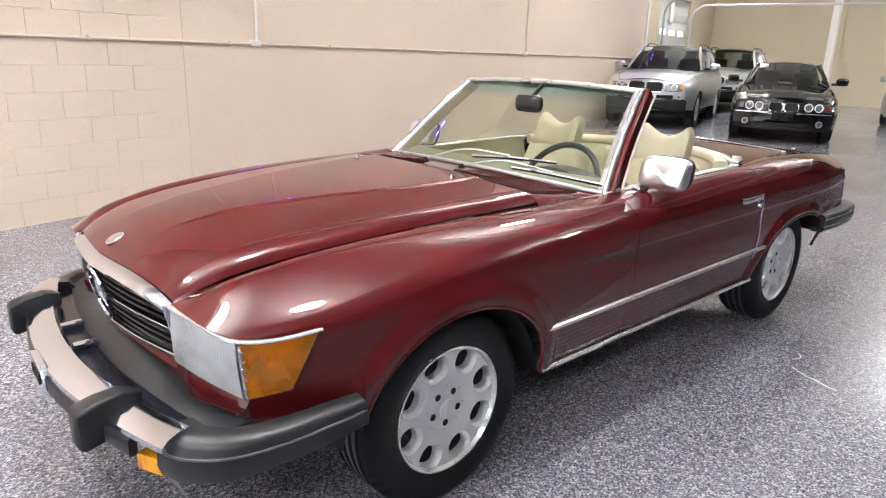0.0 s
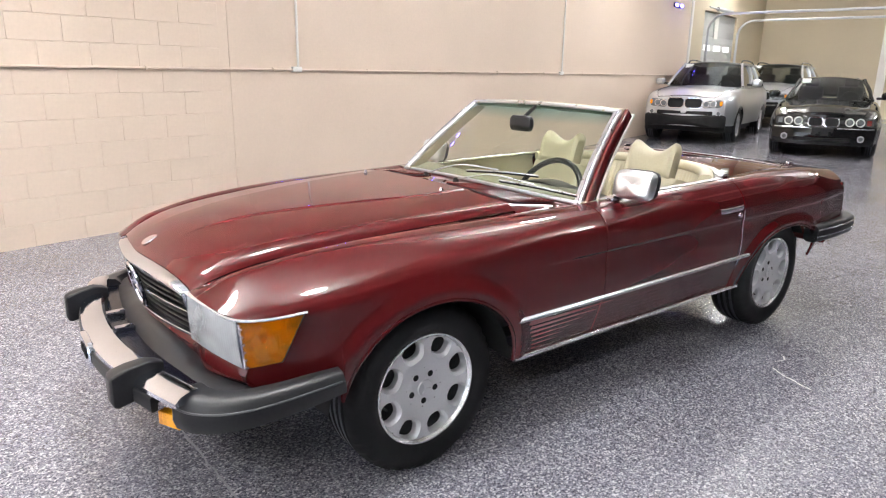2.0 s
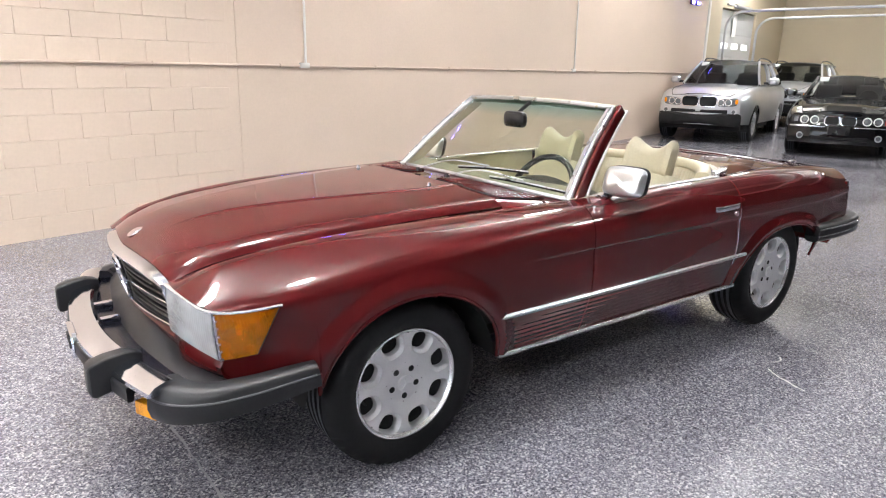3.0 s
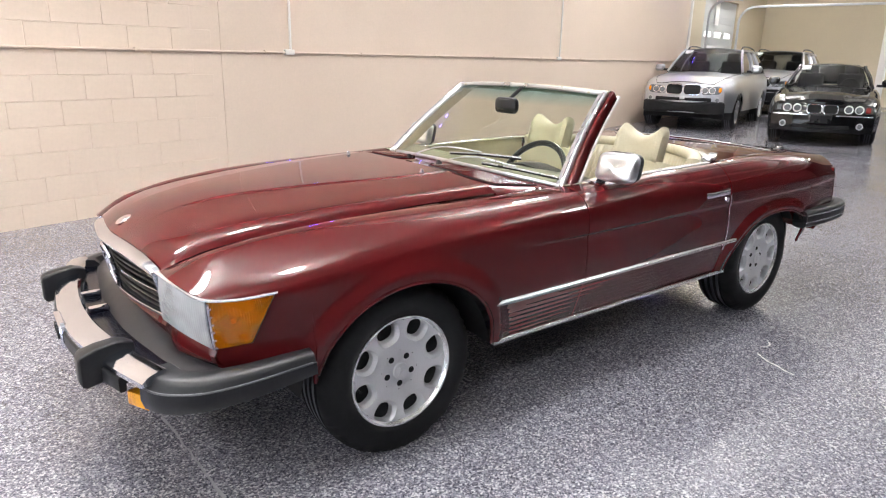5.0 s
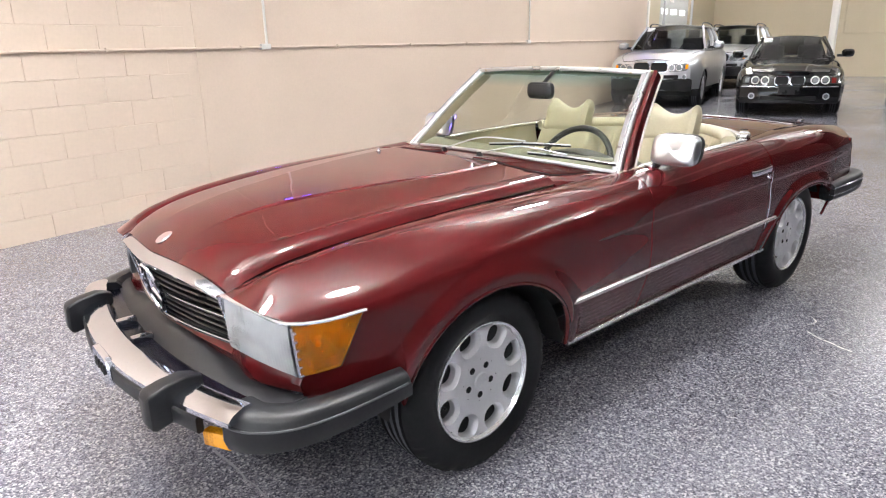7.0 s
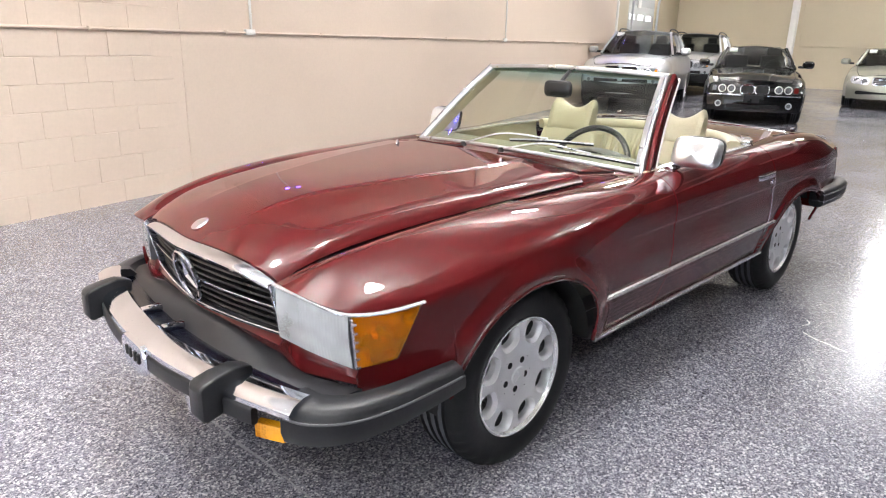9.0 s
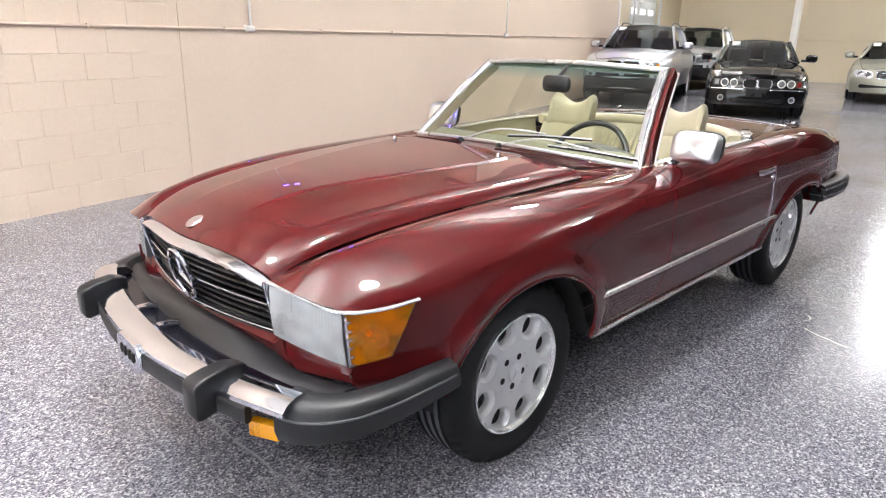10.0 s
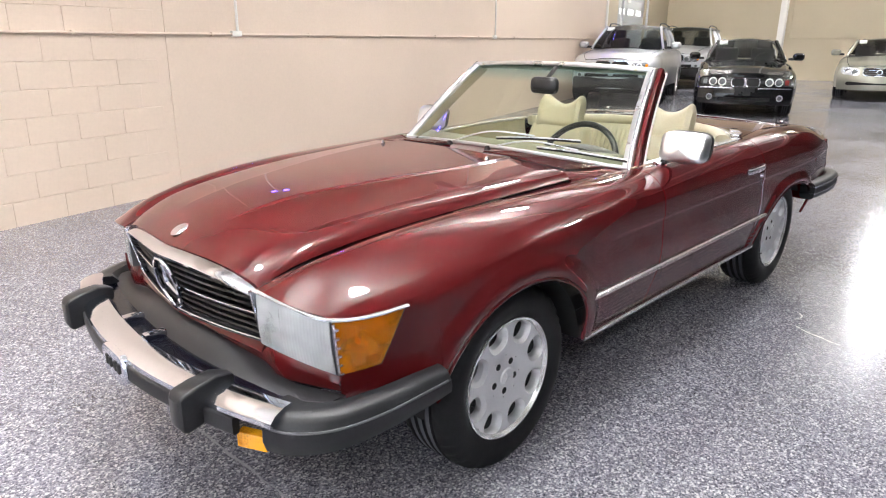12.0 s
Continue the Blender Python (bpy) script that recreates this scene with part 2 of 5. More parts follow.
REDLENS = mat("red_lens", (0.14, 0.010, 0.008), 0.15, 0.0, 0.1)
FLUTED = fluted_glass()
CLEARLENS = lamp_glass("headlight_glass", (0.97, 0.975, 0.98), 0.42, 110)
AMBERLENS = lamp_glass("amber_lens_glass", (0.985, 0.67, 0.05), 0.42, 160)
BULB = mat("amber_bulb", (0.9, 0.42, 0.02), 0.15, 0.0, 0.05)
LAMPIN = mat("lamp_reflector", (0.85, 0.85, 0.86), 0.2, 0.9, 0.06, 20, 90)
SHEET = mat("paper_sticker", (0.8, 0.82, 0.78), 0.6, 0.0, 0.04)
SCREEN = glass("windscreen_glass", (0.76, 0.80, 0.69))


def shade_band(m, clear, tinted, z0, z1):
    """A blue-green shade band that fades in towards the top of the pane."""
    n, l = m.node_tree.nodes, m.node_tree.links
    tc, sep, rg, mx = n.new("ShaderNodeTexCoord"), n.new("ShaderNodeSeparateXYZ"), n.new("ShaderNodeMapRange"), n.new("ShaderNodeMix")
    mx.data_type = "RGBA"
    l.new(tc.outputs["Object"], sep.inputs[0])
    l.new(sep.outputs["Z"], rg.inputs["Value"])
    rg.inputs["From Min"].default_value, rg.inputs["From Max"].default_value = z0, z1
    l.new(rg.outputs["Result"], mx.inputs["Factor"])
    mx.inputs[6].default_value, mx.inputs[7].default_value = (*clear, 1), (*tinted, 1)
    l.new(mx.outputs[2], n["Transparent BSDF"].inputs["Color"])


shade_band(SCREEN, (0.76, 0.80, 0.69), (0.28, 0.52, 0.54), 1.175, 1.235)
DASH = mat("dash_vinyl", (0.26, 0.25, 0.19), 0.5, 0.0, 0.08, 5, 120, 0.2)
CARGLASS = mat("dark_car_glass", (0.012, 0.014, 0.018), 0.05, 0.0, 0.1, 3, 20, 0.0, 0.6)
CASE = mat("mirror_case_chrome", (0.86, 0.87, 0.89), 0.33, 1.0, 0.02, 9, 90)
MIRROR = mat("mirror_glass", (0.85, 0.86, 0.87), 0.02, 1.0, 0.0)
FLOORM = flake_floor()


# ---- mesh helpers ----
def sharp(bm, deg=38):
    bm.normal_update()
    lim = radians(deg)
    for fc in bm.faces:
        fc.smooth = True
    for e in bm.edges:
        if len(e.link_faces) == 2 and e.calc_face_angle(0) > lim:
            e.smooth = False


def thicken(bm, depth, core=(-1.3, 0.0, 0.45)):
    """Give an open panel its thickness on the side towards the car's core."""
    bm.normal_update()
    core = Vector(core)
    if sum(f.normal.dot(f.calc_center_median() - core) * f.calc_area() for f in bm.faces) < 0:
        bmesh.ops.reverse_faces(bm, faces=bm.faces)
        bm.normal_update()
    faces, edges = list(bm.faces), [e for e in bm.edges if len(e.link_faces) == 1]
    inner = {v: bm.verts.new(v.co - v.normal * depth) for v in list(bm.verts)}
    walls = []
    for e in edges:
        lp = e.link_loops[0]
        walls.append((lp.vert, lp.link_loop_next.vert, lp.face.material_index))
    for f in faces:
        k = bm.faces.new([inner[v] for v in reversed(f.verts)])
        k.material_index = f.material_index
    for a, b, i in walls:
        k = bm.faces.new((b, a, inner[a], inner[b]))
        k.material_index = i


def part(name, bm, material, parent=None, label="", deg=38, solid=0.0):
    """Link a bmesh as one mesh object under a thing or a part."""
    bmesh.ops.remove_doubles(bm, verts=bm.verts, dist=1e-5)
    if solid:
        thicken(bm, solid)
    else:
        bmesh.ops.recalc_face_normals(bm, faces=bm.faces)
    sharp(bm, deg)
    me = bpy.data.meshes.new(name)
    bm.to_mesh(me)
    bm.free()
    for k in (material if isinstance(material, (list, tuple)) else [material]):
        me.materials.append(k)
    ob = new(name, me)
    if parent:
        ob.parent = parent
    if label:
        ob["label"] = label
    return ob


def thing(name, label, category, group="", kind="", m=None):
    ob = new(name)
    if m is not None:
        ob.matrix_basis = m
    return tagged(ob, label, category, group, kind)


def grid(rows, bm=None, wrap=False, index=0):
    """Faces over rows of points; wrap closes each row."""
    bm = bm or bmesh.new()
    vs = [[bm.verts.new(p) for p in r] for r in rows]
    for a, b in zip(vs, vs[1:]):
        n = len(a)
        for i in range(n if wrap else n - 1):
            q = (a[i], a[(i + 1) % n], b[(i + 1) % n], b[i])
            try:
                fc = bm.faces.new(q)
                fc.material_index = index
            except ValueError:
                pass
    return bm


def closed(rows, bm=None):
    """A loft of closed rings with capped ends."""
    bm = grid(rows, bm, True)
    bm.verts.ensure_lookup_table()
    n = len(rows[0])
    m = n * len(rows)
    vs = bm.verts[len(bm.verts) - m:]
    bm.faces.new(vs[:n][::-1])
    bm.faces.new(vs[-n:])
    return bm


def box(size, at=(0, 0, 0), bevel=0.004, rot=(0, 0, 0), seg=2, bm=None):
    """A bevelled box; rot in degrees."""
    b = bmesh.new()
    bmesh.ops.create_cube(b, size=1)
    bmesh.ops.scale(b, vec=size, verts=b.verts)
    if bevel:
        bmesh.ops.bevel(b, geom=list(b.edges), offset=min(bevel, min(size) * 0.49), segments=seg, profile=0.6, affect="EDGES")
    bmesh.ops.transform(b, matrix=pose(*at, *rot), verts=b.verts)
    if bm is None:
        return b
    tmp = bpy.data.meshes.new("tmp")
    b.to_mesh(tmp)
    b.free()
    bm.from_mesh(tmp)
    bpy.data.meshes.remove(tmp)
    return bm


def ring_profile(w, h, n=4, r=0.35):
    """A rounded rectangle w by h as 2D points."""
    r = min(w, h) * r
    out = []
    for cx, cy, a0 in ((w / 2 - r, h / 2 - r, 0), (-w / 2 + r, h / 2 - r, 90), (-w / 2 + r, -h / 2 + r, 180), (w / 2 - r, -h / 2 + r, 270)):
        for k in range(n + 1):
            a = radians(a0 + 90 * k / n)
            out.append((cx + r * math.cos(a), cy + r * math.sin(a)))
    return out


def oval(w, h, n=56, p=4.0):
    """A squarish oval w by h as 2D points."""
    out = []
    for k in range(n):
        c, s = math.cos(2 * math.pi * k / n), math.sin(2 * math.pi * k / n)
        r = (abs(c) ** p + abs(s) ** p) ** (-1 / p)
        out.append((w / 2 * c * r, h / 2 * s * r))
    return out


def sweep(path, prof, up=(0, 0, 1), scales=None, bm=None):
    """A 2D profile (across, up) carried along a path, capped."""
    path = [Vector(p) for p in path]
    up = Vector(up)
    rows = []
    for i, p in enumerate(path):
        t = (path[min(i + 1, len(path) - 1)] - path[max(i - 1, 0)]).normalized()
        s = t.cross(up).normalized()
        u = s.cross(t)
        k = scales[i] if scales else 1
        rows.append([p + s * (a * k) + u * (b * k) for a, b in prof])
    return closed(rows, bm)


def tube(path, r, n=8, up=(0, 0, 1), bm=None):
    return sweep(path, [(r * math.cos(2 * math.pi * k / n), r * math.sin(2 * math.pi * k / n)) for k in range(n)], up, None, bm)


def lathe(prof, n=48, bm=None, cap=False):
    """Profile of (radius, y) turned about the y axis."""
    rows = [[(r * math.cos(2 * math.pi * k / n), y, r * math.sin(2 * math.pi * k / n)) for k in range(n)] for r, y in prof]
    return closed(rows, bm) if cap else grid(rows, bm, True)


def curve(xs, vs):
    """A smooth function through the knots (xs, vs)."""
    xs, vs = np.array(xs, float), np.array(vs, float)
    if xs[0] > xs[-1]:
        xs, vs = xs[::-1], vs[::-1]
    d = np.gradient(vs, xs)

    def f(x):
        x = min(max(x, xs[0]), xs[-1])
        i = min(max(int(np.searchsorted(xs, x)) - 1, 0), len(xs) - 2)
        h = xs[i + 1] - xs[i]
        t = (x - xs[i]) / h
        return float((2 * t**3 - 3 * t**2 + 1) * vs[i] + (t**3 - 2 * t**2 + t) * h * d[i] + (-2 * t**3 + 3 * t**2) * vs[i + 1] + (t**3 - t**2) * h * d[i + 1])
    return f


def spline(pts, n):
    """Catmull-Rom through 3D points, n steps a span."""
    p = [Vector(q) for q in pts]
    p = [p[0] * 2 - p[1]] + p + [p[-1] * 2 - p[-2]]
    out = []
    for i in range(1, len(p) - 2):
        for k in range(n):
            t = k / n
            out.append(0.5 * (2 * p[i] + (p[i + 1] - p[i - 1]) * t + (2 * p[i - 1] - 5 * p[i] + 4 * p[i + 1] - p[i + 2]) * t * t + (3 * p[i] - p[i - 1] - 3 * p[i + 1] + p[i + 2]) * t**3))
    return out + [p[-2]]


def smooth(t):
    t = min(max(t, 0), 1)
    return t * t * (3 - 2 * t)


def mirrored(bm):
    """The same mesh on the other side of the car."""
    b = bm.copy()
    bmesh.ops.scale(b, vec=(1, -1, 1), verts=b.verts)
    bmesh.ops.reverse_faces(b, faces=b.faces)
    return b


def sides(name, bm, material, parent, label="", **kw):
    """A part on the left and its mirror image on the right."""
    other = mirrored(bm)
    a = part(name, bm, material, parent, label, **kw)
    b = part(name, other, material, parent, label, **kw)
    return a, b


# ---- body lofting ----
class Skin:
    """A car's side between longitudinal lines, from the inner top edge down to the sill; x runs forward from the front axle."""

    def __init__(self, xs, lines, front, arches, low, ribs=None, flare=0.012, bend=0.3, nose=0.70):
        self.lines = [(curve(xs, y), curve(xs, z)) for y, z in lines]
        self.front, self.arches, self.low, self.ribs, self.flare, self.bend, self.nose = front, arches, low, ribs, flare, bend, nose

    def knot(self, k, x):
        y, z = self.lines[k]
        xx = x if x < self.bend else self.bend + (x - self.bend) * (self.front[k] - self.bend) / (self.nose - self.bend)
        return Vector((xx, y(x), z(x)))

    def arch(self, x):
        """Height of the opening's edge above x, or None."""
        for xc, zc, r, h, p in self.arches:
            u = abs(x - xc) / r
            if u < 1:
                return zc + h * (1 - u**p) ** (1 / p)
        return None

    def row(self, x, m=110, crease=3):
        n = len(self.lines)
        p = [self.knot(k, x) for k in range(n)]
        full = spline(p, 36)
        top, side = full[: 36 * crease + 1 : 6], full[36 * crease :]
        lo, a = self.low(x), self.arch(x)
        lo = max(lo, a) if a else lo
        out, cut = [], []
        for q in side:
            if q.z >= lo or not cut:
                cut.append(q)
            else:
                t = (cut[-1].z - lo) / max(cut[-1].z - q.z, 1e-6)
                cut.append(cut[-1].lerp(q, t))
                break
        zs = np.linspace(cut[0].z, cut[-1].z, m)
        cz, cx, cy = [q.z for q in cut][::-1], [q.x for q in cut][::-1], [q.y for q in cut][::-1]
        for z in zs:
            y = float(np.interp(z, cz, cy))
            xx = float(np.interp(z, cz, cx))
            for xc, zc, r, h, pw in self.arches:
                u, v = abs(xx - xc) / r, max(z - zc, 0) / h
                d = ((u**pw + v**pw) ** (1 / pw) - 1) * r
                y += self.flare * (smooth((0.095 - d) / 0.065) - 0.25 * smooth((0.03 - d) / 0.03))
            if self.ribs and self.ribs[0] < z < self.ribs[1] and self.ribs[2] < x < self.ribs[3]:
                y += 0.0004 * math.cos(2 * math.pi * (z - self.ribs[0]) / 0.021)
            if self.ribs:
                # side crease: the body steps in a little below the line of the handles
                y -= 0.0045 * smooth((0.712 - z) / 0.012) * smooth((z - 0.60) / 0.09) * smooth((-0.42 - x) / 0.3)
            out.append(Vector((xx, y, z)))
        return top[:-1] + out

    def stations(self, x0, x1, step=0.05):
        xs = set(np.round(np.linspace(x0, x1, max(2, int(abs(x1 - x0) / step) + 1)), 4))
        for xc, zc, r, h, p in self.arches:
            for k in range(49):
                x = round(xc + r * math.cos(math.pi * k / 48) * 0.9999, 4)
                for x in ((x,) if k else (x, round(xc + r + 0.02, 4), round(xc + r + 0.036, 4), round(xc + r + 0.05, 4), round(xc + r + 0.064, 4), round(xc + r + 0.08, 4), round(xc + r + 0.096, 4), round(xc - r - 0.08, 4), round(xc - r - 0.096, 4), round(xc - r - 0.02, 4), round(xc - r - 0.036, 4), round(xc - r - 0.05, 4), round(xc - r - 0.064, 4))):
                    if min(x0, x1) < x < max(x0, x1):
                        xs.add(x)
        return sorted(xs, reverse=True)

    def mesh(self, x0, x1, step=0.04, m=110, crease=3):
        return grid([self.row(x, m, crease) for x in self.stations(x0, x1, step)])

    def lip(self, which, r=0.008):
        """A rolled lip along a wheel opening."""
        xc, zc, rr, h, p = self.arches[which]
        pts = []
        for k in range(1, 40):
            x = xc + rr * math.cos(math.pi * k / 40)
            q = self.row(x)[-1]
            pts.append(q + Vector((0, -0.004, 0.002)))
        return tube(pts, r, 8, (0, 1, 0))


# ---- wheel ----
def wheel(parent, at, tyre_r=0.313, rim_r=0.204, width=0.25, spin=0.0, side=1, simple=False):
    """An eight-hole alloy wheel facing +y (side 1) or -y, with its tyre."""
    w = width / 2
    prof = [(rim_r - 0.006, w * 0.80), (rim_r + 0.008, w * 0.93), (rim_r + 0.035, w * 1.02), (tyre_r - 0.055, w * 1.04), (tyre_r - 0.03, w * 0.98), (tyre_r - 0.012, w * 0.88), (tyre_r - 0.003, w * 0.76)]
    tread = []
    for k in range(4):
        c = w * (0.50 - 0.333 * k)
        tread += [(tyre_r - 0.0005, c + 0.009), (tyre_r - 0.008, c + 0.006), (tyre_r - 0.008, c - 0.006), (tyre_r, c - 0.009)]
    prof = prof + tread + [(r, -y) for r, y in prof[::-1]]
    m = pose(*at, 0, 0, 0) @ (Matrix.Identity(4) if side > 0 else pose(0, 0, 0, 0, 0, 180)) @ pose(0, 0, 0, 0, spin, 0)
    n = 48 if simple else 120
    bm = lathe(prof, n)
    if not simple:
        # shoulder blocks of the tread
        for v in bm.verts:
            r = math.hypot(v.co.x, v.co.z)
            if tyre_r - 0.02 < r < tyre_r - 0.001 and abs(v.co.y) > w * 0.74 and int(math.atan2(v.co.z, v.co.x) / (2 * math.pi) * n + n) % 3 == 0:
                v.co.x *= 1 - 0.008 / r
                v.co.z *= 1 - 0.008 / r
    hub = part("wheel", lathe([(0.03, -w * 0.5), (rim_r - 0.03, -w * 0.5), (rim_r - 0.03, -w * 0.75), (rim_r, -w * 0.8), (rim_r - 0.03, 0.0), (rim_r - 0.028, w * 0.3)], 48).copy(), DARK, parent, "silver alloy wheel with eight holes and black tyre")
    hub.data.transform(m)
    for fc in bm.faces:
        if all(math.hypot(v.co.x, v.co.z) > tyre_r - 0.0065 and abs(v.co.y) < w * 0.75 for v in fc.verts):
            fc.material_index = 1
    bm.transform(m)
    part("tyre", bm, [TYRE, TREAD], hub, "black tyre with grooved tread")
    # dished face with eight round-ended holes and five bolt holes
    k0 = rim_r / 0.204
    rc, ro, r0, n = 0.154 * k0, 0.194 * k0, 0.070 * k0, 20 if simple else 56

    def dish(r):
        return w * 0.86 - 0.013 * smooth((0.13 * k0 - r) / (0.07 * k0)) + 0.004 * smooth((0.036 * k0 - r) / 0.006)
    bm = bmesh.new()
    for j in range(8):
        ca, sa = math.cos(j * math.pi / 4), math.sin(j * math.pi / 4)

        def put(px, py, y):
            return (px * ca - py * sa, y, px * sa + py * ca)
        rows = [[] for _ in range(10)]
        for i in range(n):
            f = 2 * math.pi * i / n
            cf, sf = math.cos(f), math.sin(f)
            k1 = (abs(cf) ** 2.6 + abs(sf) ** 2.6) ** (-1 / 2.6)
            dx, dy = 0.0400 * k0 * cf * k1, (0.046 + 0.006 * cf) * k0 * sf * k1
            lo, hi = 1.0, 6.0
            for _ in range(24):
                t = (lo + hi) / 2
                qx, qy = rc + dx * t, dy * t
                r = math.hypot(qx, qy)
                ok = r0 < r < ro and abs(math.atan2(qy, qx)) < math.pi / 8 and qx > 0
                lo, hi = (t, hi) if ok else (lo, t)
            # a scooped pocket that narrows to the hole near the rim
            for q, (sc, sh, dp) in enumerate(((0.77, 0.0052, -0.034), (0.79, 0.0050, -0.020), (0.81, 0.0044, -0.0120), (0.90, 0.0018, -0.0062), (0.965, 0.0005, -0.0020), (1.0, 0.0, 0.0015))):
                px, py = rc + dx * sc + sh * k0, dy * sc
                rows[q].append(put(px, py, dish(min(math.hypot(px, py), ro)) + dp))
            for q, u in enumerate((0.1, 0.3, 0.6, 1.0)):
                t = 1 + (lo - 1) * u
                px, py = rc + dx * t, dy * t
                rows[6 + q].append(put(px, py, dish(math.hypot(px, py)) + 0.0015 * (1 - u) ** 3))
        grid(rows, bm, True)
        mid = [bm.verts.new(p) for p in rows[0]]
        fc = bm.faces.new(mid)
        fc.material_index = 1
    grid([[(r * math.cos(2 * math.pi * i / 40), dish(r) - 0.0002, r * math.sin(2 * math.pi * i / 40)) for i in range(40)] for r in np.linspace(r0 + 0.004, 0.002, 8)], bm, True)
    bm.transform(m)
    face = part("rim", bm, [ALLOY, DARK], hub, "painted silver alloy face with eight holes", deg=32)
    for j in range(5):
        a = 1.26 + j * 2 * math.pi / 5
        bm = lathe([(0.0, dish(0.056) + 0.0006), (0.0115 * k0, dish(0.056) + 0.0006), (0.0125 * k0, dish(0.056) - 0.002)], 14)
        bm.transform(m @ Matrix.Translation((0.054 * k0 * math.cos(a), 0, 0.054 * k0 * math.sin(a))))
        part("bolt_hole", bm, DARK, hub)
    bm = lathe([(rim_r - 0.0105, w * 0.862), (rim_r - 0.003, w * 0.97), (rim_r + 0.003, w * 0.97), (rim_r + 0.004, w * 0.8)], 64)
    bm.transform(m)
    part("rim_flange", bm, BRIGHT, hub, "bright outer rim lip")
    bm = lathe([(0.0, w * 0.875), (0.03, w * 0.87), (0.033, w * 0.82)], 32)
    if not simple:
        for k in range(3):
            box((0.004, 0.003, 0.024), (0.011 * math.cos(math.pi / 2 + k * 2.0944), w * 0.88, 0.011 * math.sin(math.pi / 2 + k * 2.0944)), 0.001, (0, -(k * 120), 0), 1, bm)
    bm.transform(m)
    part("centre_cap", bm, ALLOY, hub)
    if not simple:
        bm = lathe([(0.0, 0), (0.004, 0), (0.004, 0.03), (0.0, 0.031)], 8)
        bm.transform(m @ pose(0.17 * math.cos(radians(8)), w * 0.62, 0.17 * math.sin(radians(8))))
        part("valve", bm, BLACKGLOSS, hub)
    return hub


# ---- the convertible ----
car = thing("convertible_car", "dark red two-seat convertible with chrome trim and roof down", "car")
car.location, car.scale = (0, 0.03, 0), (1, 0.965, 1)

XS = [0.70, 0.61, 0.465, 0.2, 0.0, -0.36, -0.64, -0.87, -1.3, -1.95, -2.45, -2.9, -3.3]
L0 = ([0.462, 0.478, 0.50, 0.535, 0.56, 0.592, 0.619, 0.665, 0.70, 0.70, 0.64, 0.63, 0.60],
      [0.728, 0.758, 0.787, 0.819, 0.834, 0.851, 0.862, 0.872, 0.884, 0.892, 0.895, 0.878, 0.84])
L1 = ([0.53, 0.549, 0.58, 0.615, 0.64, 0.68, 0.70, 0.725, 0.745, 0.752, 0.72, 0.705, 0.67],
      [0.722, 0.776, 0.814, 0.848, 0.860, 0.869, 0.874, 0.880, 0.888, 0.895, 0.898, 0.88, 0.838])
L2 = ([0.64, 0.664, 0.70, 0.74, 0.765, 0.787, 0.797, 0.802, 0.807, 0.808, 0.80, 0.785, 0.74],
      [0.710, 0.745, 0.774, 0.812, 0.832, 0.849, 0.856, 0.860, 0.864, 0.867, 0.866, 0.846, 0.80])
L3 = ([0.715, 0.748, 0.793, 0.828, 0.846, 0.857, 0.859, 0.859, 0.858, 0.858, 0.857, 0.841, 0.788],
      [0.690, 0.702, 0.718, 0.750, 0.770, 0.788, 0.793, 0.793, 0.792, 0.79, 0.786, 0.766, 0.73])
L4 = ([0.722, 0.754, 0.797, 0.836, 0.857, 0.866, 0.868, 0.868, 0.868, 0.868, 0.868, 0.85, 0.795],
      [0.62, 0.622, 0.625, 0.64, 0.652, 0.658, 0.66, 0.66, 0.655, 0.65, 0.65, 0.64, 0.61])
L5 = ([0.72, 0.752, 0.795, 0.835, 0.857, 0.86, 0.862, 0.862, 0.862, 0.862, 0.86, 0.845, 0.79],
      [0.50, 0.501, 0.503, 0.506, 0.508, 0.508, 0.508, 0.508, 0.508, 0.508, 0.508, 0.50, 0.49])
L6 = ([0.70, 0.732, 0.775, 0.81, 0.815, 0.808, 0.806, 0.806, 0.808, 0.812, 0.815, 0.80, 0.75],
      [0.40, 0.392, 0.38, 0.35, 0.325, 0.322, 0.322, 0.322, 0.322, 0.325, 0.33, 0.37, 0.40])
FRONT_ARCH = (-0.015, 0.29, 0.382, 0.372, 2.0)
REAR_ARCH = (-2.44, 0.30, 0.42, 0.31, 2.4)


def sill(x):
    if x > 0.36:
        return 0.46
    return 0.332 if x > -2.86 else 0.49


body = Skin(XS, [L0, L1, L2, L3, L4, L5, L6], [0.703, 0.697, 0.674, 0.638, 0.628, 0.624, 0.60], [FRONT_ARCH, REAR_ARCH], sill, (0.345, 0.495, -2.03, -0.40), 0.017)
A_SEAM, B_SEAM = -0.866, -1.945
wing = body.mesh(0.70, A_SEAM + 0.003)
# opening behind the indicator lens
inside = [f for f in wing.faces if 0.556 < f.calc_center_median().z < 0.690 and f.calc_center_median().x > 0.49 + (0.70 - f.calc_center_median().z) * 0.46]
bmesh.ops.delete(wing, geom=inside, context="FACES")
sides("front_wing", wing, RED, car, "dark red front wing", solid=0.012)
doors = sides("door", body.mesh(A_SEAM - 0.003, B_SEAM + 0.003), RED, car, "dark red door with fluted lower panel", solid=0.03)
sides("rear_wing", body.mesh(B_SEAM - 0.003, -3.30), RED, car, "dark red rear wing", solid=0.012)
sides("wheel_arch_lip", body.lip(0), RED, car)
sides("wheel_arch_lip", body.lip(1), RED, car)

# bonnet: crowned, with a raised middle between two soft creases
zc = curve([0.76, 0.70, 0.6, 0.45, 0.2, 0.0, -0.3, -0.6, -0.7], [0.770, 0.804, 0.849, 0.880, 0.902, 0.912, 0.920, 0.929, 0.931])


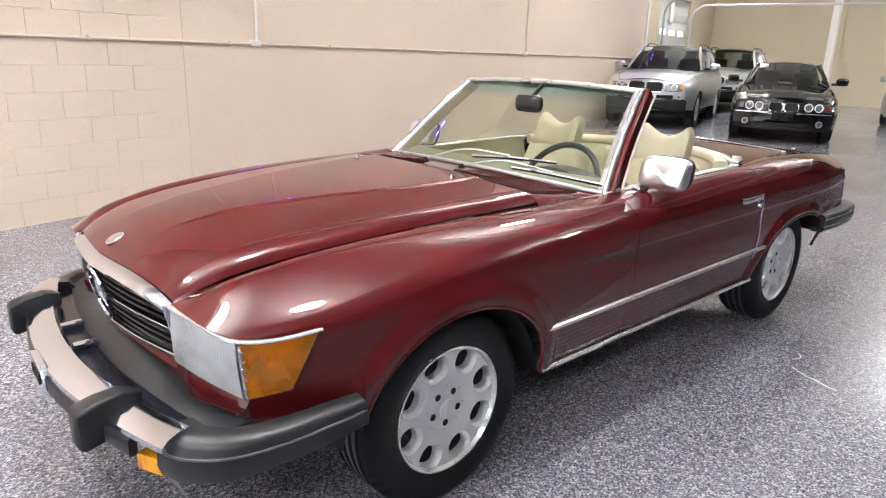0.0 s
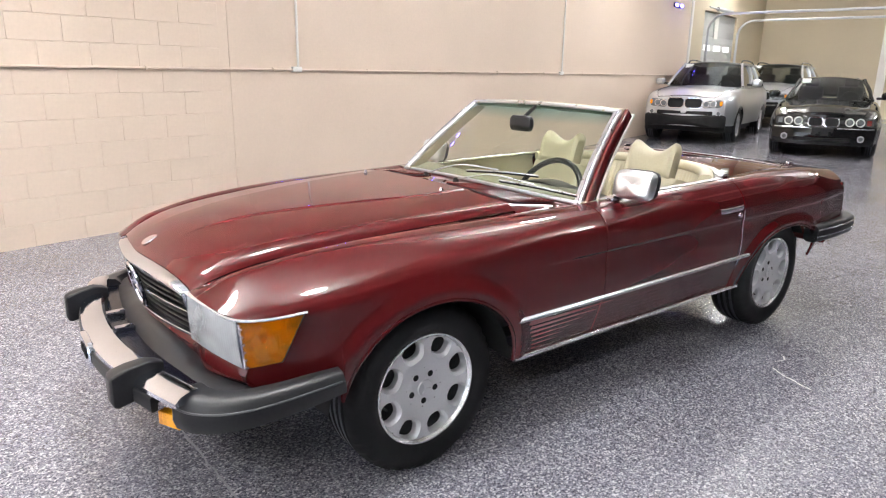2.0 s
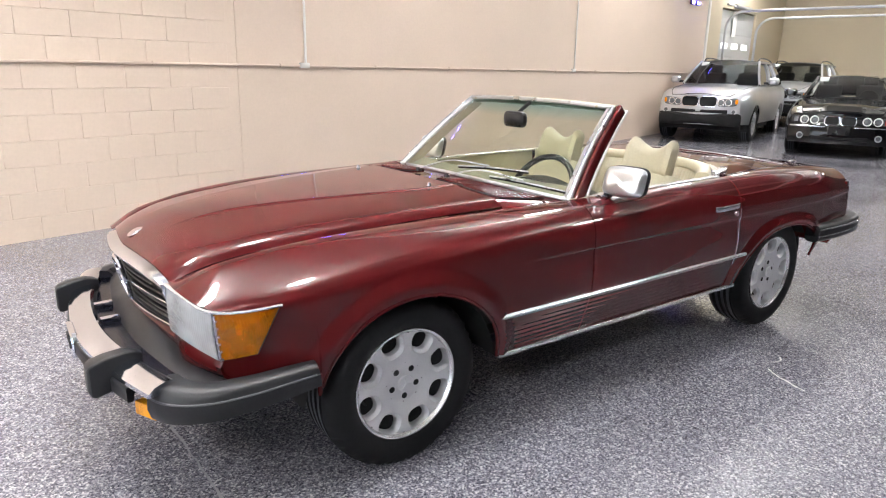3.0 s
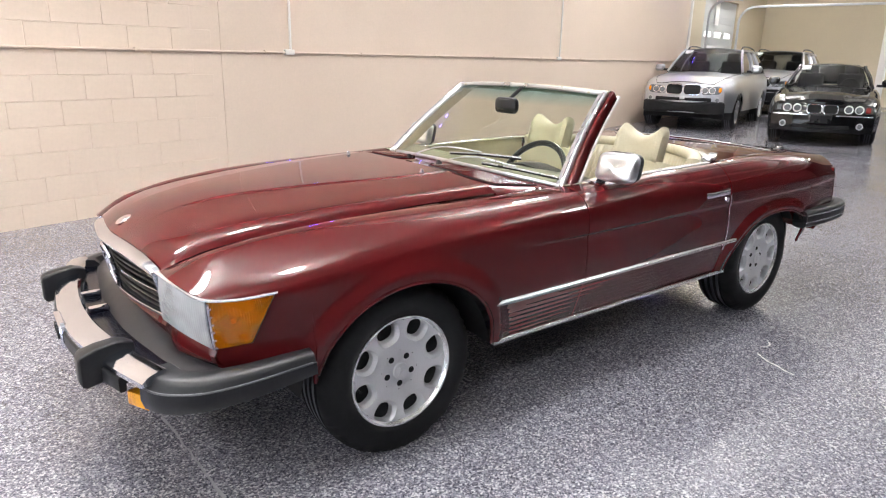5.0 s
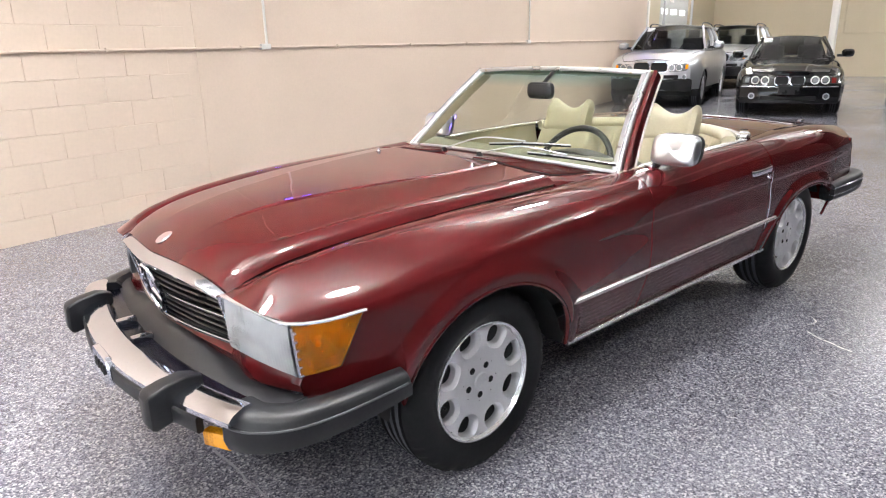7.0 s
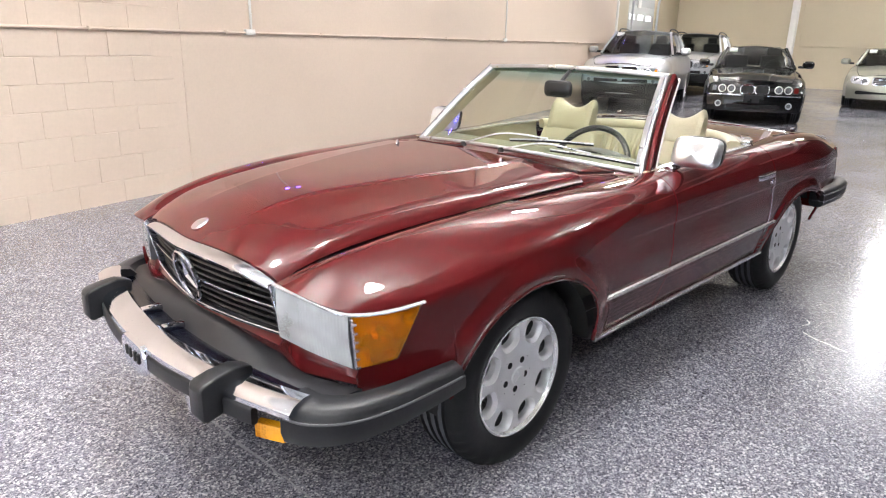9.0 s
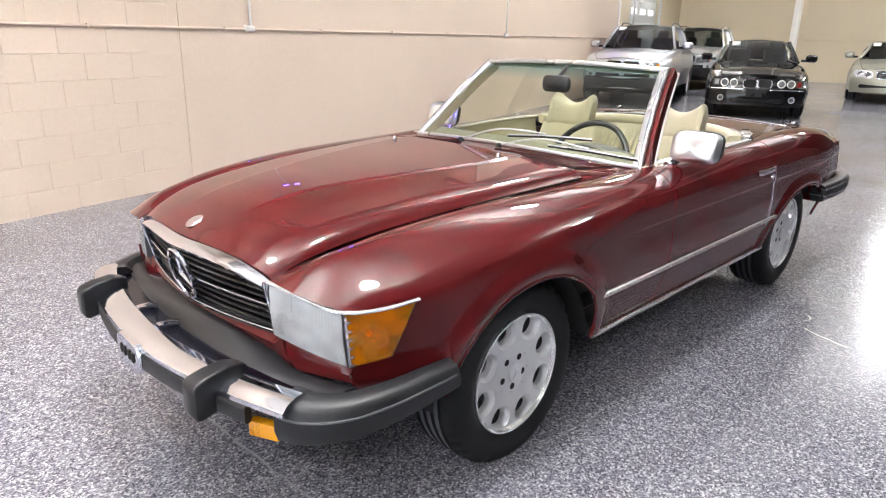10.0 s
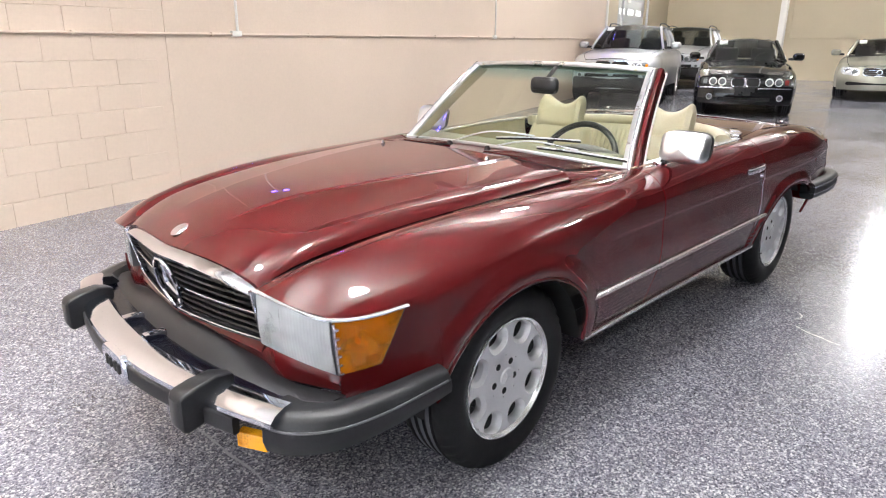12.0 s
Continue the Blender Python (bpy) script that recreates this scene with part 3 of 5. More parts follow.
def hood_z(x, y):
    ys, zs = body.lines[0][0](x), body.lines[0][1](x)
    u = min(abs(y) / ys, 1)
    edge = 0.15 + 0.19 * smooth((0.62 - x) / 1.1)
    ue = edge / ys
    v = max(u - ue, 0) / (1 - ue)
    flat_top = 0.07 * min(u / ue, 1) ** 2 + 0.46 * v + 0.47 * v**13
    rolled = 0.81 * u**2 + 0.19 * u**8
    b = smooth((x - 0.48) / 0.24)
    z = zs + (zc(x) - zs) * (1 - flat_top * (1 - b) - rolled * b)
    return z + 0.005 * smooth((edge - abs(y)) / 0.013 + 0.5) * smooth((0.66 - x) / 0.3)


def hood_front(u):
    return 0.742 - 0.054 * abs(u) ** 1.5


def hood_rear(u):
    return -0.505 - 0.070 * abs(u) ** 3


rows = []
for i in range(81):
    t = i / 80
    row = []
    for k in range(201):
        u = -1 + k / 100
        x = hood_front(u) + (hood_rear(u) - hood_front(u)) * t
        y = u * (body.lines[0][0](x) - 0.009)
        row.append((x, y, hood_z(x, y) - 0.007 * abs(u) ** 40 - 0.010 * max(1 - t * 30, 0)))
    rows.append(row)
part("bonnet", grid(rows), RED, car, "long dark red bonnet with raised centre", solid=0.014)
for s in (1, -1):
    x, y = -0.41, 0.315 * s
    bm = lathe([(0.0, 0.016), (0.006, 0.014), (0.009, 0.006), (0.011, 0.0)], 12)
    bm.transform(Matrix.Translation((x, y, hood_z(x, y))) @ pose(0, 0, 0, 90, 0, 0))
    part("washer_nozzle", bm, CHROME, car, "small chrome washer nozzle")
for s in (1, -1):
    pts = [(x, s * (body.lines[0][0](x) - 0.0045), body.lines[0][1](x) - 0.006) for x in np.linspace(0.695, -0.57, 40)]
    part("bonnet_seal", sweep(pts, ring_profile(0.010, 0.008)), DARK, car, "black seal along the bonnet edge")
# round badge, drawn plain
bm = lathe([(0.0, 0.006), (0.022, 0.005), (0.029, 0.002), (0.031, 0.0)], 24)
bm.transform(Matrix.Translation((0.695, 0, hood_z(0.695, 0) - 0.001)) @ pose(0, 0, 0, 0, 25, 0) @ pose(0, 0, 0, 90, 0, 0))
part("bonnet_badge", bm, CHROME, car, "round chrome badge")

# grille
GX = 0.715


def gx(y):
    return GX + 0.046 - 0.058 * abs(y / 0.455) ** 1.5


ys = np.linspace(-0.458, 0.458, 25)
gl = part("grille", sweep([(gx(y) - 0.05, y, 0.645) for y in np.linspace(-0.45, 0.45, 19)], ring_profile(0.03, 0.175, 2, 0.1)), DARK, car, "wide black grille with chrome surround and round emblem")


def gtop(y):
    u = min(abs(y) / 0.462, 1)
    return hood_z(hood_front(u), y) - 0.016


ys = np.linspace(-0.458, 0.458, 25)
prof = [(-0.034, 0.002), (-0.02, -0.010), (0.024, -0.012), (0.029, -0.003), (0.023, 0.004), (0.004, 0.010), (-0.020, 0.015), (-0.034, 0.014)]
part("surround_top", sweep([(gx(y) - 0.002, y, gtop(y) - 0.010) for y in ys], prof, (0, 0, 1), [1 - 0.35 * abs(y / 0.458) ** 6 for y in ys]), CHROME, gl, "broad chrome top rail")
part("surround_bottom", sweep([(gx(y) + 0.008, y, 0.562 + 0.006 * (y / 0.45) ** 2) for y in ys], ring_profile(0.03, 0.014)), CHROME, gl)
for s in (1, -1):
    part("surround_side", sweep([(gx(0.455) + 0.006, 0.458 * s, z) for z in np.linspace(0.558, 0.726, 8)], ring_profile(0.014, 0.03), (1, 0, 0)), CHROME, gl)
for k in range(8):
    z = 0.578 + 0.0225 * k
    yy = [y for y in np.linspace(-0.445, 0.445, 31) if z < gtop(y) - 0.026]
    part("slat", sweep([(gx(y) - 0.012, y, z) for y in yy], [(-0.016, -0.004), (0.010, -0.0055), (0.012, 0.0), (0.010, 0.004), (-0.016, 0.004)]), BLACKGLOSS, gl)
for s in (1, -1):
    part("chrome_bar", sweep([(gx(y) + 0.004, y * s, 0.648) for y in np.linspace(0.088, 0.45, 9)], ring_profile(0.014, 0.010)), CHROME, gl, "chrome cross bar")
em = part("emblem", tube([(GX + 0.062, 0.079 * math.cos(a), 0.648 + 0.079 * math.sin(a)) for a in np.linspace(0, 2 * math.pi, 49)], 0.0085, 8, (1, 0, 0)), CHROME, gl, "large round chrome emblem")
for k in range(3):
    a = math.pi / 2 + k * 2.0944
    pa = [(GX + 0.062, 0.077 * q * math.cos(a), 0.648 + 0.077 * q * math.sin(a)) for q in (0.0, 0.35, 0.7, 1.0)]
    part("emblem_spoke", sweep(pa, [(-0.013, 0), (0, 0.008), (0.013, 0), (0, -0.006)], (1, 0, 0), [1.0, 0.72, 0.45, 0.25]), CHROME, em)

# the grille leans back and narrows towards its foot
for ob in [gl, *gl.children_recursive]:
    for v in ob.data.vertices:
        k = min(max((0.73 - v.co.z) / 0.17, 0), 1)
        v.co.x -= 0.038 * k
        v.co.y *= 1 - 0.03 * k

# lamps
HLI, HLO = Vector((0.706, 0.466, 0.722)), Vector((0.645, 0.712, 0.688))
AMB = (Vector((0.641, 0.719, 0.6875)), Vector((0.467, 0.803, 0.704)), Vector((0.629, 0.722, 0.540)), Vector((0.535, 0.783, 0.560)))
HBI, HBO = Vector((0.708, 0.478, 0.578)), Vector((0.634, 0.716, 0.540))


def lamp_patch(a, b, c, d, nu, nv, bulge, flute=0.0, wide=60, start=0.0):
    """A bulged lens between the corners a b (top) and c d (bottom)."""
    out = (b - a).cross(Vector((0, 0, 1))).normalized()
    out = -out if out.x < 0 else out
    rows = []
    for j in range(nv + 1):
        v = j / nv
        row = []
        for i in range(nu + 1):
            u = i / nu
            p = a.lerp(b, u).lerp(c.lerp(d, u), v)
            p = p + out * (bulge * 4 * u * (1 - u) * 0.6 + bulge * 4 * v * (1 - v) * 0.4)
            if flute and u > start:
                p = p + out * flute * abs(math.sin(math.pi * wide * u))
            row.append(p)
        rows.append(row)
    return grid(rows)


for s in (1, -1):
    bm = lamp_patch(HLI, HLO, HBI, HBO, 96, 12, 0.012, 0.0010, 24, 0.35)
    am = lamp_patch(*AMB, 48, 12, 0.010, 0.0)
    rows = [Vector(p) for p in spline([HLI + Vector((0.004, -0.004, 0.006)), (0.684, 0.59, 0.712), (0.650, 0.705, 0.696), (0.57, 0.772, 0.6985), (0.458, 0.808, 0.709)], 8)]
    tr = sweep(rows, [(0.006, -0.003), (0.007, 0.001), (0.001, 0.003), (-0.008, 0.002), (-0.007, -0.003)])
    ins = tube([(0.641 - 0.012 * q, 0.722 + 0.003 * q, 0.685 - 0.145 * q) for q in np.linspace(0, 1, 8)], 0.0045, 6, (1, 0, 0))
    ticks = [box((0.010, 0.012, 0.006), (0.640 - 0.012 * q, 0.732, 0.672 - 0.125 * q), 0.001) for q in np.linspace(0, 1, 6)]
    if s < 0:
        bm, am, tr, ins = [mirrored(q) for q in (bm, am, tr, ins)]
        ticks = [mirrored(q) for q in ticks]
    hl = part("headlight", bm, CLEARLENS, car, "clear fluted headlight lens", solid=0.004, deg=60)
    ind = part("indicator", am, AMBERLENS, car, "amber wraparound indicator lens", solid=0.004)
    for lens_part, (a, b, c, d), bowls in ((hl, (HLI, HLO, HBI, HBO), ((0.66, 0.50, 0.072), (0.24, 0.52, 0.048))), (ind, AMB, ((0.42, 0.52, 0.056),))):
        out = (b - a).cross(Vector((0, 0, 1))).normalized()
        out = -out if out.x < 0 else out
        back = lamp_patch(a - out * 0.045, b - out * 0.045, c - out * 0.045, d - out * 0.045, 8, 6, 0.0)
        part("housing", back if s > 0 else mirrored(back), LAMPIN, lens_part, "satin silver lamp housing", solid=0.004)
        for (p, q) in ((a, b), (c, d), (a, c), (b, d)):
            wallm = grid([[p - out * 0.002, q - out * 0.002], [p - out * 0.046, q - out * 0.046]])
            part("housing_wall", wallm if s > 0 else mirrored(wallm), STRIPE, lens_part, solid=0.003)
        for u, v, r in bowls:
            o = a.lerp(b, u).lerp(c.lerp(d, u), v) - out * 0.012
            m = Matrix.Translation(o) @ out.to_track_quat("Y", "Z").to_matrix().to_4x4()
            dish_m = lathe([(0.006, -0.034), (r * 0.35, -0.031), (r * 0.7, -0.019), (r, 0.0), (r + 0.004, 0.0), (r + 0.003, -0.006)], 32)
            dish_m.transform(m)
            part("reflector", dish_m if s > 0 else mirrored(dish_m), CHROME, lens_part, "bright round reflector", solid=0.001)
            bulb = lathe([(0.0, 0.002), (0.005, 0.0), (0.009, -0.009), (0.008, -0.020), (0.006, -0.032)], 16)
            bulb.transform(m)
            part("bulb", bulb if s > 0 else mirrored(bulb), BULB if lens_part is ind else LAMPIN, lens_part)
    for q in ticks:
        part("lens_rib", q, LAMPIN, ind)
    part("lamp_trim", tr, BRIGHT, car, "thin chrome strip over the lamps")
    part("lens_divider", ins, LAMPIN, ind)

# red nose strip under lamps and grille, wrapping to the wings
top, bot = [], []
for y in np.linspace(-1, 1, 61):
    a = abs(y)
    yy = math.copysign(0.725 * (1 - (1 - a) ** 1.15), y)
    q = abs(yy)
    x = 0.768 - 0.058 * (q / 0.46) ** 1.5 if q < 0.46 else 0.710 - 0.078 * ((q - 0.46) / 0.25) ** 1.35
    x -= 0.034 * smooth((0.56 - q) / 0.14)
    zt = 0.560 if q < 0.46 else 0.580 - 0.04 * (q - 0.46) / 0.26
    top.append(Vector((x - 0.006, yy, zt)))
    bot.append(Vector((x, yy, 0.536 - 0.044 * smooth((q - 0.1) / 0.5))))
part("nose_panel", grid([top, [a.lerp(b, 0.5) + Vector((0.010, 0, 0)) for a, b in zip(top, bot)], bot, [b + Vector((-0.03, 0, -0.02)) for b in bot]]), RED, car, "dark red strip under grille and lamps", solid=0.008)

# bumper
bumper = part("front_bumper", sweep([(0.80 + 0.10 * (1 - (y / 0.7) ** 2), y, 0.455) for y in np.linspace(-0.55, 0.55, 29)], [(-0.05, -0.03), (0.03, -0.03), (0.03, 0.02), (-0.05, 0.02)]), DARK, car, "chrome bumper with black rubber ends and guards")


def bar_x(y):
    return 0.786 + 0.10 * (1 - (y / 0.7) ** 2)


ys = np.linspace(-0.71, 0.71, 41)
top_prof = [(-0.026, -0.012), (-0.028, 0.010), (-0.018, 0.022), (0.008, 0.022), (0.040, 0.014), (0.058, 0.0), (0.060, -0.012)]
part("chrome_bar", sweep([(bar_x(y), y, 0.488) for y in ys], top_prof), CHROME, bumper, "curved chrome bumper bar")
part("rubber_strip", sweep([(bar_x(y) + 0.055, y, 0.447) for y in ys[3:-3]], ring_profile(0.022, 0.050, 3)), RUBBER, bumper, "black rubber strip")
cap_path = spline([(0.768, 0.66, 0.440), (0.748, 0.722, 0.441), (0.685, 0.780, 0.446), (0.58, 0.818, 0.458), (0.46, 0.842, 0.474), (0.375, 0.854, 0.484)], 7)
cap_prof = [(0.055, -0.02), (0.050, 0.045), (0.030, 0.066), (0.0, 0.070), (-0.045, 0.062), (-0.062, 0.045), (-0.066, 0.027), (-0.070, 0.022), (-0.076, 0.018), (-0.078, -0.02), (-0.066, -0.055), (-0.04, -0.066), (0.02, -0.066), (0.05, -0.05)]
n = len(cap_path)
scales = [0.94 - 0.38 * (i / (n - 1)) for i in range(n)]
for s in (1, -1):
    bm = sweep(cap_path, [(-a, b) for a, b in cap_prof], (0, 0, 1), scales)
    st = tube([Vector(p) + (Vector(cap_path[min(i + 1, n - 1)]) - Vector(cap_path[max(i - 1, 0)])).normalized().cross(Vector((0, 0, 1))) * (0.0735 * k) + Vector((0, 0, 0.0215 * k)) for i, (p, k) in enumerate(zip(cap_path, scales))][1:-1], 0.0035, 6)
    part("rubber_end", bm if s > 0 else mirrored(bm), RUBBER, bumper, "black rubber bumper end wrapping to the wheel")
    part("end_stripe", st if s > 0 else mirrored(st), STRIPE, bumper, "thin grey stripe")

for s in (1, -1):
    y0 = 0.468 * s
    ring = []
    for q, zt, zb, hw in ((0.800, 0.522, 0.485, 0.014), (0.818, 0.532, 0.470, 0.022), (0.850, 0.540, 0.442, 0.028), (0.905, 0.533, 0.420, 0.033), (0.944, 0.522, 0.412, 0.036), (0.955, 0.515, 0.417, 0.034), (0.961, 0.503, 0.428, 0.027)):
        prof = ring_profile(2 * hw, zt - zb, 3, 0.13)
        ring.append([(q, y0 + a, (zt + zb) / 2 + b) for a, b in prof])
    part("bumper_guard", closed(ring), RUBBER, bumper, "black rubber bumper guard", deg=34)
    part("side_marker", box((0.030, 0.092, 0.044), (0.820, 0.608 * s, 0.388), 0.004, (0, 0, 24 * s)), AMBER, bumper, "small amber marker lamp below the bumper")
    bm = lathe([(0.0, 0.045), (0.05, 0.042), (0.062, 0.03), (0.058, 0.0), (0.03, -0.05), (0.0, -0.06)], 32)
    bm.transform(Matrix.Translation((0.872, 0.345 * s, 0.408)) @ pose(0, 0, 0, 0, 0, -90))
    part("fog_lamp", bm, CHROME, bumper, "chrome fog lamp under the bumper")
# plate bracket in the middle of the bar, with no plate on it
br = part("plate_bracket", closed([[(0.954 + q - 0.10 * (a / 0.7) ** 2, 0.022 + a * k, 0.448 + b * k) for a, b in ring_profile(0.21, 0.10, 6, 0.45)] for q, k in ((-0.012, 0.98), (0.0, 1.0), (0.006, 0.94))]), CHROME, bumper, "empty chrome plate bracket")
for s in (1, -1):
    for k in range(2):
        part("bracket_slot", box((0.006, 0.016, 0.03), (0.959, 0.022 + (0.02 + 0.03 * k) * s, 0.45), 0.001), DARK, br)
# rubber filler between nose and bar, and the dark gap behind it
rows = []
for t in np.linspace(0, 1, 6):
    row = []
    for y in np.linspace(-0.735, 0.735, 45):
        q = abs(y)
        xi = 0.758 - 0.058 * (q / 0.46) ** 1.5 if q < 0.46 else 0.700 - 0.072 * ((q - 0.46) / 0.25) ** 1.35
        xi -= 0.034 * smooth((0.56 - q) / 0.14)
        xo = 0.712 + 0.072 * (1 - (y / 0.735) ** 2)
        zi = 0.528 - 0.046 * smooth((q - 0.1) / 0.5)
        row.append((xi + (xo - xi) * t, y, zi + (0.470 - zi) * t**1.2 + 0.006 * math.sin(math.pi * t)))
    rows.append(row)
part("filler_panel", grid(rows), RUBBER, car, "black rubber filler behind the bumper", solid=0.012)
part("bumper_carrier", sweep([(0.735 + 0.088 * (1 - (y / 0.7) ** 2), y, 0.455) for y in np.linspace(-0.70, 0.70, 21)], ring_profile(0.10, 0.036)), NAVY, bumper, "dark painted carrier behind the bar")
for s in (1, -1):
    part("mount_bracket", box((0.07, 0.035, 0.022), (0.815, 0.10 * s - 0.12, 0.484), 0.006), CHROME, bumper)

# the far half of the bumper stands a little further back
for ob in [bumper, *bumper.children_recursive]:
    for v in ob.data.vertices:
        v.co.x += 0.015 * min(v.co.y - 0.1, 0)

# wheel wells, floor pan
for xc in (0.0, -2.46):
    for s in (1, -1):
        rows = [[(xc + 0.40 * math.cos(a), yy * s, 0.29 + 0.385 * math.sin(a) * k) for a in np.linspace(0.12, math.pi - (0.12 if xc > -1 else 0.62), 25)] for yy, k in ((0.80, 0.97), (0.42, 0.97), (0.42, 0.0))]
        part("wheel_well", grid(rows), DARK, car, "black wheel well")
part("floor_pan", box((2.70, 1.20, 0.08), (-1.15, 0, 0.33), 0.02), DARK, car, "black underside")
for s in (1, -1):
    part("sill", box((1.60, 0.10, 0.06), (-1.225, 0.735 * s, 0.335), 0.015), DARK, car)

for s in (1, -1):
    wheel(car, (0.004, 0.697 * s, 0.318), 0.318, 0.204, 0.218, 20, s)
    wheel(car, (-2.46, 0.692 * s, 0.318), 0.318, 0.204, 0.218, 47, s)

# chrome mouldings
def strip(x0, x1, line, z, prof, out=0.004, n=30):
    pts = []
    for x in np.linspace(x0, x1, n):
        pts.append((x, body.lines[line][0](x) + out, z if z else body.lines[line][1](x)))
    return sweep(pts, prof)


mp = [(0.004, -0.011), (0.010, -0.007), (0.013, 0.0), (0.010, 0.007), (0.004, 0.011), (-0.006, 0.010), (-0.006, -0.010)]
for x0, x1 in ((-0.365, A_SEAM + 0.004), (A_SEAM - 0.004, B_SEAM + 0.004), (B_SEAM - 0.004, -2.035)):
    a, b = sides("side_moulding", strip(x0, x1, 5, 0.508, mp), BRIGHT, car, "chrome side moulding")
sides("sill_strip", strip(-0.405, -2.03, 6, 0.330, ring_profile(0.014, 0.018), 0.012), BRIGHT, car, "chrome sill strip")
sides("belt_strip", strip(-0.93, -1.95, 0, 0, ring_profile(0.042, 0.014), -0.004), BRIGHT, car, "chrome strip along the door top")
sides("door_edge_strip", sweep([body.row(B_SEAM + 0.005)[i] + Vector((0, 0.003, 0)) for i in range(26, 96)], ring_profile(0.006, 0.007), (1, 0, 0)), CHROME, car, "thin chrome strip on the door's rear edge")
# handles
hp = [Vector((-1.725, 0.852, 0.770)), Vector((-1.745, 0.872, 0.772)), Vector((-1.80, 0.876, 0.774)), Vector((-1.85, 0.876, 0.775)), Vector((-1.90, 0.874, 0.776)), Vector((-1.925, 0.856, 0.777))]
for d, s in zip(doors, (1, -1)):
    bm = sweep(spline(hp, 4), ring_profile(0.014, 0.026, 3))
    part("door_handle", bm if s > 0 else mirrored(bm), CHROME, d, "chrome pull handle")
    bm = lathe([(0, 0.01), (0.012, 0.009), (0.014, 0.0)], 16)
    bm.transform(Matrix.Translation((-1.90, 0.866, 0.735)))
    part("door_lock", bm if s > 0 else mirrored(bm), CHROME, d)

# cowl between bonnet and windscreen
def screen_base(s):
    return Vector((-0.748 - 0.149 * abs(s) ** 2.3, 0.670 * s, 0.911 - 0.042 * s * s))


def screen_top(s):
    return Vector((-1.225 - 0.065 * s * s, 0.534 * s, 1.256 - 0.018 * s * s))


rows = []
for t in np.linspace(0, 1, 9):
    row = []
    for k in range(41):
        u = -1 + k / 20
        y0 = u * body.lines[0][0](hood_rear(u))
        a = Vector((hood_rear(u) - 0.006, y0, hood_z(hood_rear(u), y0) - 0.004))
        b = screen_base(u) + Vector((0.0, 0, -0.004))
        p = a.lerp(b, t)
        p.z -= 0.005 * math.sin(math.pi * t)
        row.append(p)
    rows.append(row)
cowl = part("cowl", grid(rows), RED, car, "dark red cowl with black louvres", solid=0.01)


def cowl_line(u):
    y0 = u * body.lines[0][0](hood_rear(u))
    return Vector((hood_rear(u) - 0.006, y0, hood_z(hood_rear(u), y0) - 0.004)), screen_base(u) + Vector((0, 0, -0.004))


def on_cowl(u, t, up):
    a, b = cowl_line(u)
    p = a.lerp(b, t)
    return p + Vector((0, 0, up - 0.005 * math.sin(math.pi * t)))


for s in (1, -1):
    us = np.linspace(0.28, 0.90, 22) * s
    part("louvre_recess", grid([[on_cowl(u, t, 0.0035) for u in us] for t in np.linspace(0.14, 0.86, 5)]), DARK, cowl, "black air intake recess", solid=0.004)
    for k in range(22):
        u = (0.287 + 0.0288 * k) * s
        part("louvre", sweep([on_cowl(u, t, 0.0062) for t in (0.15, 0.38, 0.62, 0.85)], ring_profile(0.0075, 0.0050, 2)), RED, cowl)

# windscreen
def pane(lo, hi):
    rows = []
    for t in np.linspace(lo, hi, 7):
        row = []
        for k in range(33):
            s = -1 + k / 16
            a, b = screen_base(s), screen_top(s)
            p = a.lerp(b, t)
            p.x += 0.02 * math.sin(math.pi * t)
            row.append(p)
        rows.append(row)
    return grid(rows)


ws = part("windscreen", pane(0.02, 0.985), SCREEN, car, "clear raked windscreen with a tinted top edge")
ws.visible_shadow = False
ss = np.linspace(-1, 1, 33)
part("screen_base_trim", sweep([screen_base(s) + Vector((0.004, 0, 0.004)) for s in ss], ring_profile(0.020, 0.014)), ALU, ws, "bright lower screen trim")
part("header_trim", sweep([screen_top(s) + Vector((0.004, 0, 0.004)) for s in ss], ring_profile(0.024, 0.020)), ALU, ws, "bright header trim")
part("header_rail", sweep([screen_top(s) + Vector((-0.032, 0, -0.004)) for s in ss], ring_profile(0.05, 0.036)), CREAM, ws, "cream padded header rail")
for s in (1, -1):
    A, B = screen_base(s), screen_top(s)
    d = (B - A).normalized()
    path = [A + (B - A) * t + Vector((0.02 * math.sin(math.pi * t), 0, 0)) for t in np.linspace(-0.03, 1.01, 12)]
    part("pillar_trim", sweep([p + Vector((0.006, -0.006 * s, 0.0)) for p in path], ring_profile(0.040, 0.022), (1, 0, 0.6)), ALU, ws, "bright pillar trim")
    part("pillar_rib", sweep([p + Vector((0.018, 0.004 * s, 0.004)) for p in path], ring_profile(0.007, 0.008), (1, 0, 0.6)), CHROME, ws)
    part("pillar", sweep([p + Vector((-0.030, 0.024 * s, -0.008)) for p in path], ring_profile(0.024, 0.052), (1, 0, 0.6)), RED, ws, "dark red windscreen pillar")
    part("pillar_seal", sweep([p + Vector((-0.066, 0.022 * s, -0.016)) for p in path], ring_profile(0.026, 0.014), (1, 0, 0.6)), WHITEP, ws, "pale seal on the pillar")
    part("pillar_lining", sweep([p + Vector((-0.030, -0.018 * s, -0.012)) for p in path], ring_profile(0.024, 0.058), (1, 0, 0.6)), CREAM, ws)

